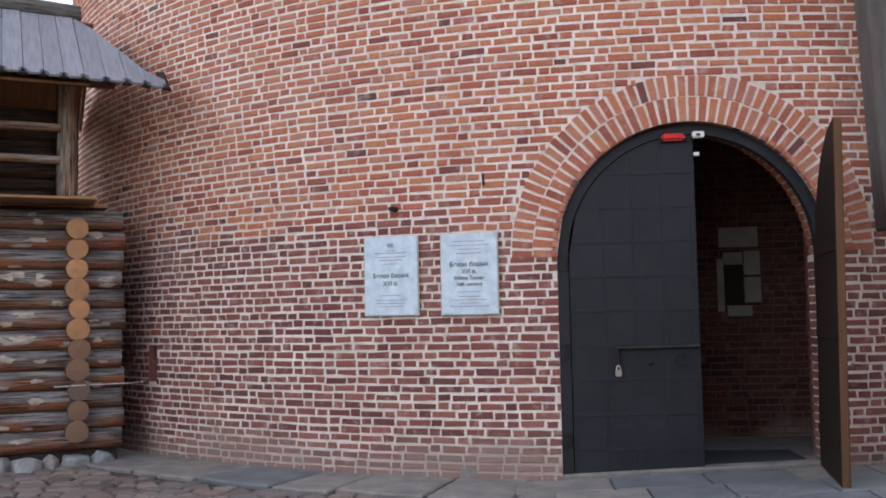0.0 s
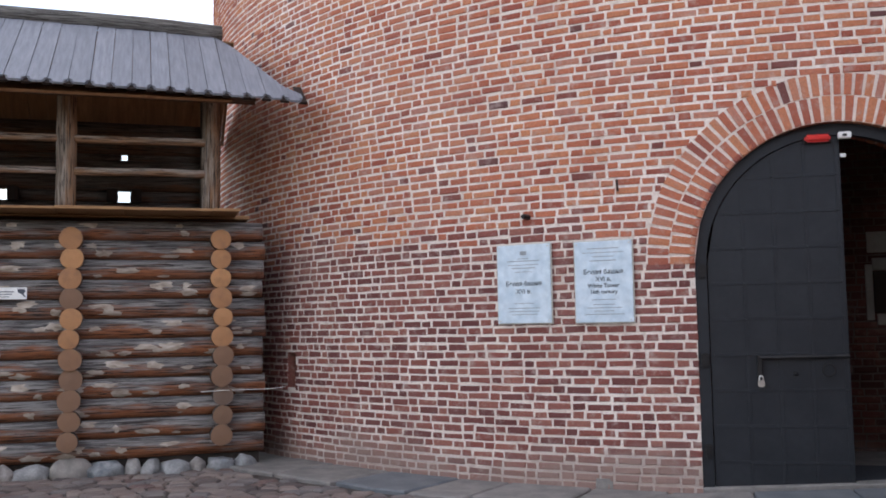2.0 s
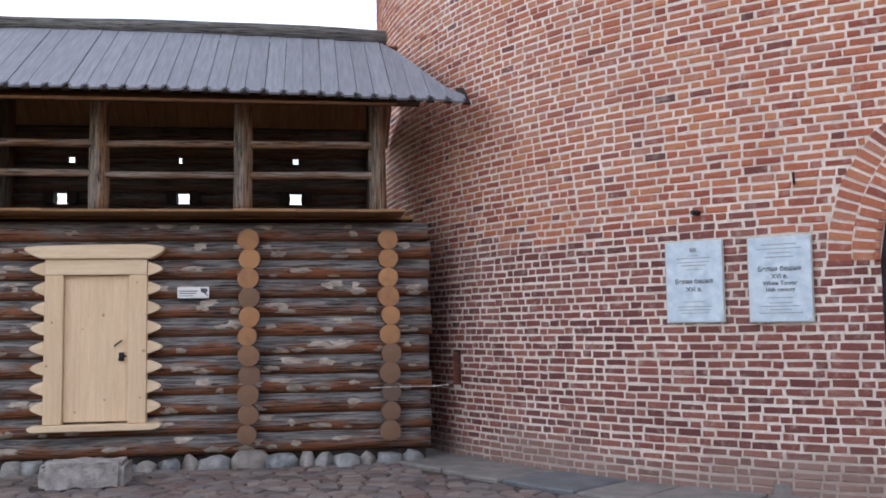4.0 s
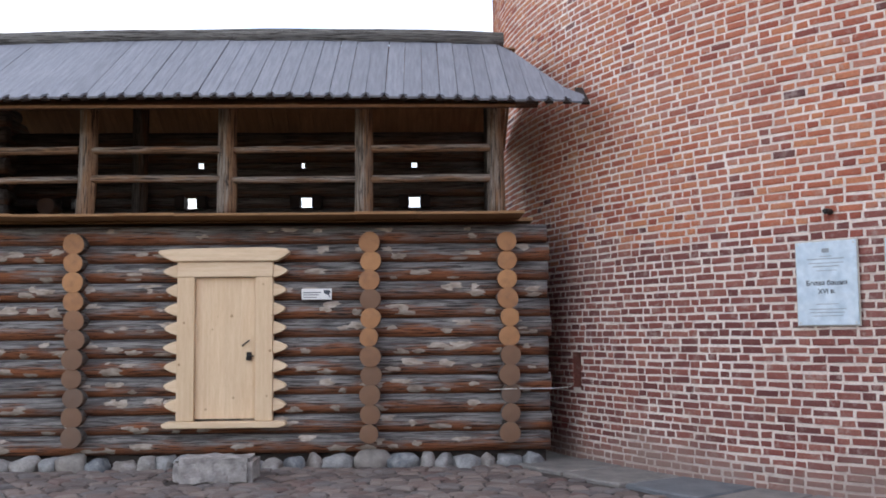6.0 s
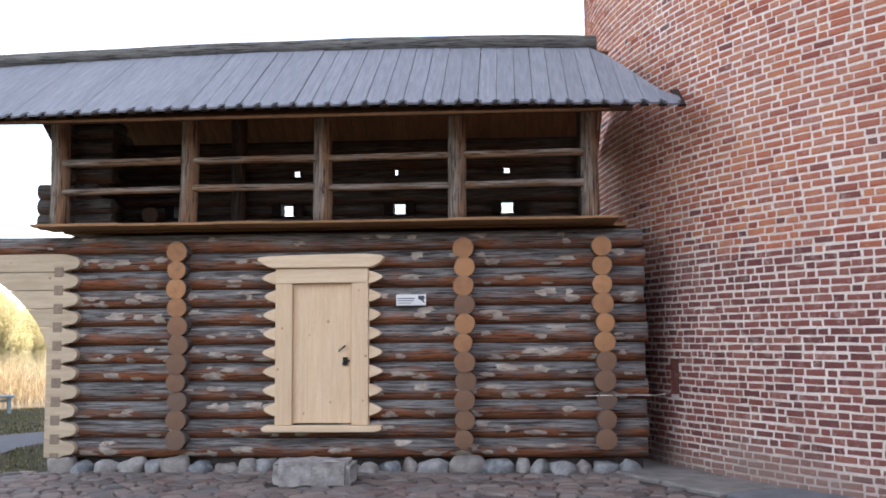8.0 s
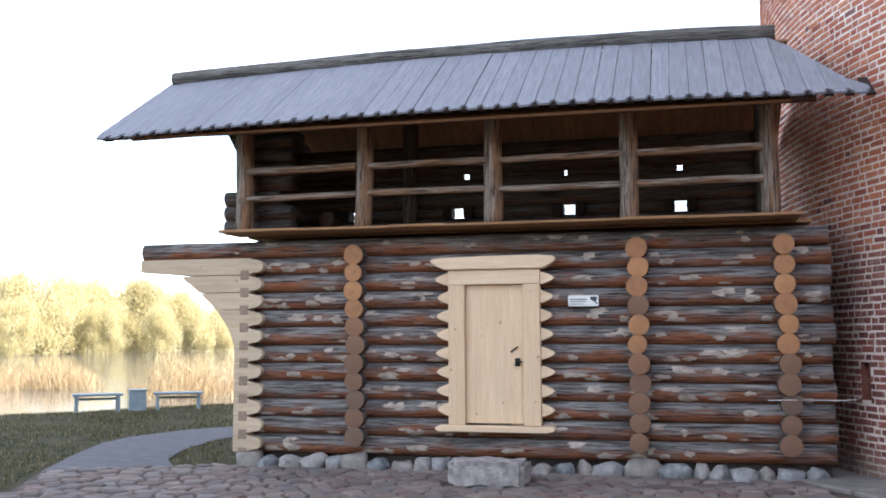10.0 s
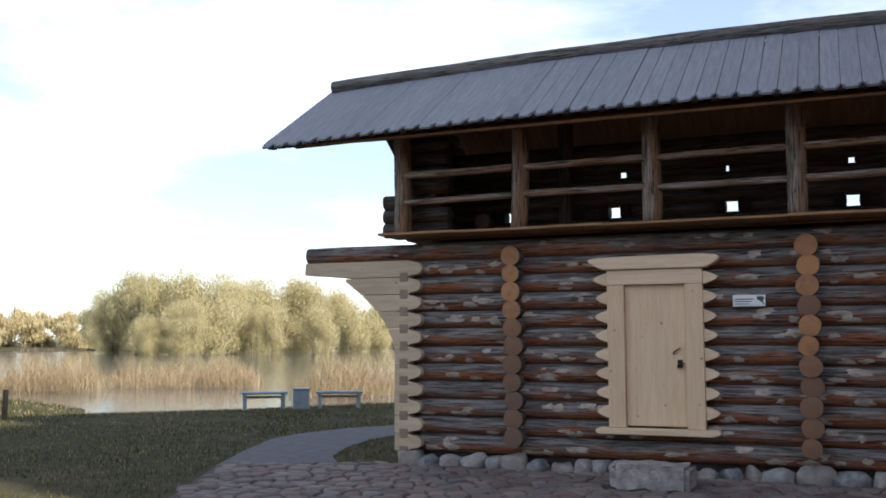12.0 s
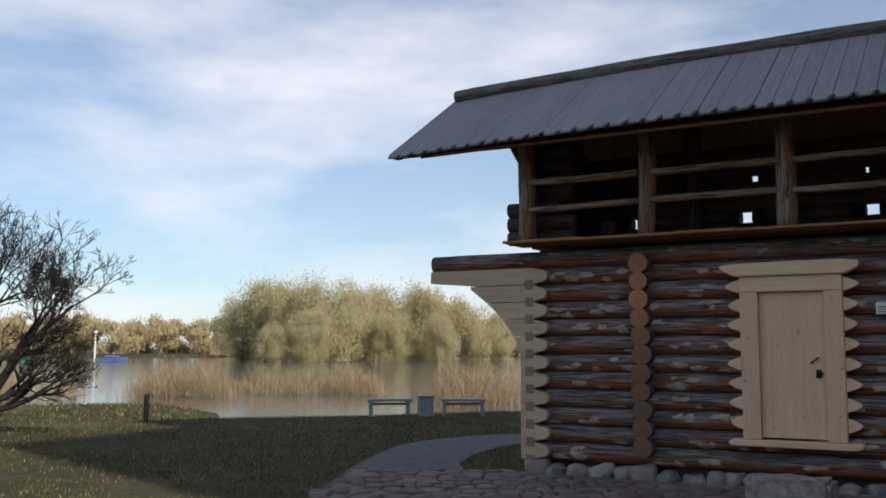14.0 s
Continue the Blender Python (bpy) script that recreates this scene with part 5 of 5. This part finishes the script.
rg = random.Random(77)
near = []
for _ in range(90000):
    x, y = rg.uniform(-24, -5), rg.uniform(4.5, 22)
    s = -0.8 * x + 0.6 * y - CREST
    if s > 2.5 or x > -5.3 or (y < 8.9 and x > yard_left(y) - 0.12):
        continue
    # keep the path bare
    if 8.4 < y < 17 and np.interp(y, [q[1] for q in PATH_L], [q[0] for q in PATH_L]) < x < np.interp(y, [q[1] for q in PATH_R], [q[0] for q in PATH_R]):
        continue
    if noise.noise((x * 0.9, y * 0.9, 5)) + rg.uniform(-0.4, 0.4) < -0.25:
        continue
    near.append((x, y, ground_z(x, y) - 0.03, rg.uniform(0.02, 0.065), rg.uniform(0.006, 0.013)))
for _ in range(9000):
    x, y, z = polar(rg.uniform(-58, -38), rg.uniform(30, 46))
    near.append((x, y, z, rg.uniform(0.04, 0.14), rg.uniform(0.02, 0.05)))
blades("grass", near, GRASS, "short patchy spring grass on the bank", "grass", 9)


# ---- the bare tree by the water ----
def bare_tree(tree):
    rt = random.Random(23)

    def limb(p, d, length, r, level, vs, ff):
        steps = 4 if level < 3 else 3
        pts, rad = [p.copy()], [r]
        for i in range(steps):
            d = (d + Vector((rt.gauss(0, 0.13), rt.gauss(0, 0.13), rt.gauss(0.03, 0.10)))).normalized()
            p = p + d * length / steps
            pts.append(p.copy())
            rad.append(r * (1 - 0.55 * (i + 1) / steps))
        sides = 7 if level < 2 else (4 if level < 4 else 3)
        b = len(vs)
        for q, rr in zip(pts, rad):
            u = d.orthogonal().normalized()
            w = d.cross(u)
            for k in range(sides):
                a = 2 * math.pi * k / sides
                vs.append(q + (u * math.cos(a) + w * math.sin(a)) * rr)
        for i in range(steps):
            for k in range(sides):
                k2 = (k + 1) % sides
                ff.append((b + i * sides + k, b + i * sides + k2, b + (i + 1) * sides + k2, b + (i + 1) * sides + k))
        if level >= 6:
            return
        kids = {0: 5, 1: 5, 2: 4, 3: 4, 4: 3, 5: 2}[level]
        for i in range(kids):
            f = rt.uniform(0.3, 1.0)
            j = min(steps - 1, int(f * steps))
            q = pts[j].lerp(pts[j + 1], f * steps - j)
            nd = (d + Vector((rt.gauss(0, 0.5), rt.gauss(0, 0.5), rt.gauss(0.15, 0.4)))).normalized()
            if level == 0:
                rise = radians((14, 34, 52, 74, 104)[i] + rt.uniform(-6, 6))
                nd = Vector((0.545 * math.cos(rise) + rt.gauss(0, 0.2), 0.839 * math.cos(rise) + rt.gauss(0, 0.12), math.sin(rise))).normalized()
                v2, f2 = [], []
                limb(q, nd, length * rt.uniform(0.5, 0.72), rad[j] * 0.66, 1, v2, f2)
                part("branch", mesh_of("branch", v2, f2, BARK, smooth=True), None, tree)
            else:
                limb(q, nd, length * rt.uniform(0.5, 0.72), max(0.0055, rad[j] * 0.6), level + 1, vs, ff)

    for foot, way, length, r in (((0, 0, -0.1), (0.36, 0.54, 0.76), 1.8, 0.13), ((-0.1, 0, -0.1), (0.1, 0.15, 1.0), 1.9, 0.11)):
        v, f = [], []
        limb(Vector(foot), Vector(way).normalized(), length, r, 0, v, f)
        part("trunk", mesh_of("trunk", v, f, BARK, smooth=True), None, tree)


x, y, z = polar(-56.4, 21.0)
tree = thing("bare_tree", pose(x, y, z) @ Matrix.Scale(1.18, 4), "bare dark leafless tree leaning over the bank", "tree")
bare_tree(tree)


# ---- benches, bin, stake, boats, jetty ----
def bench_at(p, q, label):
    p, q = Vector(p), Vector(q)
    d = q - p
    ob = thing("bench", plane_at(p, d), label, "bench", "benches by the water")
    n = d.length
    part("seat", box_bm((0, -0.2, 0.40), (n, 0.2, 0.46), 0.012), BENCH, ob)
    for x0 in (0.06, n - 0.14):
        for y0 in (-0.17, 0.09):
            part("leg", box_bm((x0, y0, 0), (x0 + 0.08, y0 + 0.08, 0.40), 0.006), BENCH, ob)
    part("stretcher", box_bm((0.1, -0.02, 0.30), (n - 0.1, 0.02, 0.36), 0.005), BENCH, ob)


z = ground_z(-11.94, 18.5) - 0.06
bench_at((-13.12, 17.66, z), (-12.22, 18.34, z), "blue-grey painted wooden bench above the river")
bench_at((-11.62, 18.72, z), (-10.62, 19.3, z), "blue-grey painted wooden bench above the river")
bin_ob = thing("litter_bin", pose(-11.94, 18.54, z, 0, 0, 36), "blue-grey square litter bin between the benches", "litter bin")
bm = box_bm((-0.19, -0.19, 0), (0.19, 0.19, 0.5), 0.015)
part("body", bm, BENCH, bin_ob)
part("rim", box_bm((-0.21, -0.21, 0.501), (0.21, 0.21, 0.54), 0.01), BENCH, bin_ob)
x, y, z = -16.07, 13.2, ground_z(-16.07, 13.2)
stake = thing("stake", pose(x, y, z), "short dark wooden stake on the bank", "stake")
part("pole", tube_bm([(0, 0, -0.2), (0.01, 0, 0.3), (0.02, 0, 0.62)], [0.06, 0.058, 0.055], 8), BARK, stake)


def boat(az, d, length, mat, label):
    x, y, _z = polar(az, d, 0)
    ob = thing("boat", pose(x, y, -1.3, 0, 0, rf.uniform(-20, 20) - az), label, "boat", "boats at the jetty")
    bm = bmesh.new()
    rows = []
    for i in range(9):
        f = i / 8
        w = 0.9 * math.sin(math.pi * min(1, 0.12 + f * 0.88)) ** 0.6 + 0.05
        xx = (f - 0.5) * length
        rows.append([bm.verts.new((xx, yy * w, zz)) for yy, zz in ((-1, 0.75 + 0.2 * f), (-0.75, 0.05), (0.75, 0.05), (1, 0.75 + 0.2 * f))])
    for a, b in zip(rows, rows[1:]):
        for j in range(3):
            bm.faces.new((a[j], b[j], b[j + 1], a[j + 1]))
    bmesh.ops.recalc_face_normals(bm, faces=bm.faces[:])
    bmesh.ops.solidify(bm, geom=bm.faces[:], thickness=0.06)
    part("hull", bm, mat, ob)
    part("cover", box_bm((-length * 0.3, -0.7, 0.7), (length * 0.25, 0.7, 1.35), 0.25, 2), mat, ob)


boat(-48.4, 232, 6.5, BLUE, "blue covered boat moored at the jetty")
boat(-53.0, 228, 6.5, GREEN, "green covered boat moored at the jetty")
jet = thing("jetty", pose(*polar(-49.3, 226, -1.3), 0, 0, 49.3), "low grey plank jetty on the water", "jetty")
for i in range(24):
    part("plank", box_bm((-12 + i, -0.8, 0.35), (-11.05 + i, 0.8, 0.45)), TIMBER_GREY, jet)
for i in range(7):
    part("pile", tube_bm([(-12 + i * 4, 0, -0.6), (-12 + i * 4, 0, 0.7)], 0.1, 6), TIMBER_GREY, jet)
mast = thing("white_post", pose(*polar(-49.35, 240, -1.3)), "slim white post with a lamp head at the jetty", "lamp post")
part("shaft", tube_bm([(0, 0, -0.5), (0, 0, 6.4)], [0.2, 0.15], 8), WHITE, mast)
part("head", box_bm((-0.4, -0.4, 6.4), (0.4, 0.4, 6.9), 0.08, 2), WHITE, mast)

# dark timber leaning by the tower, beyond the doorway
prop = thing("timber_post", plane_at(door_place(1.93, -0.25, 0), DT), "tall dark grey weathered timber beside the tower", "post")
part("shaft", box_bm((-0.16, -0.16, 2.35), (0.2, 0.16, 8.0), 0.02), TIMBER_GREY, prop, at=pose(0, 0, 0, 0, -2.4, 0))
part("foot", box_bm((-0.02, -0.12, -0.05), (0.3, 0.12, 2.349), 0.02), TIMBER_GREY, prop)

# bolt and spike in the brickwork
bolt = thing("iron_bolt", pose(TX + math.cos(radians(-136.88)) * TR, TY + math.sin(radians(-136.88)) * TR, 2.745), "short rusty iron bolt in the brickwork", "bolt")
part("stud", tube_bm([(0.03, 0.02, 0), (-0.07, -0.05, 0), (-0.09, -0.065, 0)], [0.03, 0.03, 0.02], 8), IRON, bolt)
spike = thing("iron_hook", pose(TX + math.cos(radians(-131.23)) * TR, TY + math.sin(radians(-131.23)) * TR, 2.94), "small rusty iron hook in the brickwork", "hook")
part("hook", tube_bm([(0.02, 0.02, 0.0), (-0.03, -0.03, 0.0), (-0.04, -0.04, 0.06), (-0.04, -0.04, 0.11)], 0.012, 6), IRON, spike)

# ---- pieces of the setting: slabs, slates, cobbles, bricks ----
def flat_stone(pts, z0, z1, inset=0.012):
    """A stone from its outline: sides, worn edge and top."""
    n = len(pts)
    cx, cy = sum(p[0] for p in pts) / n, sum(p[1] for p in pts) / n
    v = [(x, y, z0) for x, y in pts] + [(x, y, z1 - inset * 0.8) for x, y in pts]
    for x, y in pts:
        l = math.hypot(x - cx, y - cy) or 1
        k = max(0.0, 1 - inset * 1.3 / l)
        v.append((cx + (x - cx) * k, cy + (y - cy) * k, z1))
    f = []
    for a, b in ((0, n), (n, 2 * n)):
        for k in range(n):
            f.append((a + k, a + (k + 1) % n, b + (k + 1) % n, b + k))
    f.append(tuple(range(2 * n, 3 * n)))
    return v, f


apron = new("apron")
tagged(apron, "ring of worn stone slabs round the foot of the tower", "pavement", kind="structure")
rp = random.Random(6)
a = radians(-163.5)
while a < radians(-127.5):
    w = rp.uniform(0.55, 1.05)
    a2 = a + w / TR
    r1, r2 = TR + 0.9 + rp.uniform(-0.1, 0.08), TR + 0.9 + rp.uniform(-0.1, 0.08)
    pts = [(TX + r * math.cos(b), TY + r * math.sin(b)) for r, b in ((TR - 0.02, a + 0.001), (r1, a + 0.001), ((r1 + r2) / 2 + 0.03, (a + a2) / 2), (r2, a2 - 0.001), (TR - 0.02, a2 - 0.001), (TR - 0.02, (a + a2) / 2))]
    v, f = flat_stone(pts, -0.05, rp.uniform(0.02, 0.045), 0.02)
    part("slab", mesh_of("slab", v, f, SLAB if rp.random() < 0.7 else SLATE), None, apron)
    a = a2 + rp.uniform(0.001, 0.003)
court = new("doorway_pavement")
tagged(court, "blue-grey slate slabs before the doorway", "pavement", kind="structure")
for j in range(5):
    u = -1.75 + (j % 2) * 0.35
    n0 = -0.04 - j * 0.62
    while u < 3.6:
        w = rp.uniform(0.65, 1.05)
        q = [door_place(uu, nn, 0) for uu, nn in ((u + 0.008, n0), (u + 0.008, n0 - 0.605), (u + w - 0.008, n0 - 0.605), (u + w - 0.008, n0))]
        v, f = flat_stone([(p.x, p.y) for p in q], -0.05, rp.uniform(0.0, 0.01), 0.01)
        # the slabs climb a little along the wall
        v = [(x, y, z + 0.115 + 0.045 * (Vector((x, y, 0)) - DOOR_O).dot(DT)) for x, y, z in v]
        part("slab", mesh_of("slab", v, f, SLATE if rp.random() < 0.75 else SLAB), None, court)
        u += w


def clip(poly, a, b, c):
    """Keep the side a*x + b*y <= c."""
    out = []
    for i, p in enumerate(poly):
        q = poly[(i + 1) % len(poly)]
        sp, sq = a * p[0] + b * p[1] - c, a * q[0] + b * q[1] - c
        if sp <= 0:
            out.append(p)
        if sp * sq < 0:
            t = sp / (sp - sq)
            out.append((p[0] + (q[0] - p[0]) * t, p[1] + (q[1] - p[1]) * t))
    return out


def make_cobbles():
    rc = random.Random(12)
    sx, sy = 0.27, 0.19
    pts = {}
    for i in range(-29, 38):
        for j in range(-46, 52):
            pts[i, j] = ((i + (j % 2) * 0.5 + rc.uniform(-0.36, 0.36)) * sx, (j + rc.uniform(-0.36, 0.36)) * sy)
    vs, ff, count = [], [], 0
    for (i, j), (x, y) in pts.items():
        if x < yard_left(y) + 0.06 or y > 9.38 or math.hypot(x - TX, y - TY) < TR + 0.98 or x > 9.8:
            continue
        if -1.83 < x < -1.0 and 8.26 < y < 8.78:
            continue
        r = (Vector((x, y, 0)) - DOOR_O)
        if -1.95 < r.dot(DT) < 3.9 and r.dot(DN) < 3.3:
            continue
        cell = [(x - 0.3, y - 0.25), (x + 0.3, y - 0.25), (x + 0.3, y + 0.25), (x - 0.3, y + 0.25)]
        for di in (-2, -1, 0, 1, 2):
            for dj in (-2, -1, 0, 1, 2):
                o = pts.get((i + di, j + dj))
                if o is None or (di == 0 and dj == 0):
                    continue
                dx, dy = o[0] - x, o[1] - y
                l = math.hypot(dx, dy)
                cell = clip(cell, dx / l, dy / l, (dx * (x + o[0]) / 2 + dy * (y + o[1]) / 2) / l - rc.uniform(0.008, 0.018))
                if len(cell) < 3:
                    break
            if len(cell) < 3:
                break
        if len(cell) < 3:
            continue
        v, f = flat_stone(cell, -0.03, rc.uniform(0.0, 0.026), 0.026)
        if count < 300 and -4.2 < x < 2.2 and 7.0 < y < 9.3:
            part("cobble", mesh_of("cobble", v, f, COBBLE), None, yard)
            count += 1
        else:
            b = len(vs)
            vs += v
            ff += [tuple(q + b for q in t) for t in f]
    ob = part("cobbles", mesh_of("cobbles", vs, ff, COBBLE), None, yard)
    tagged(ob, "flat reddish-grey cobbles", kind="stuff")


make_cobbles()
tower_bricks()
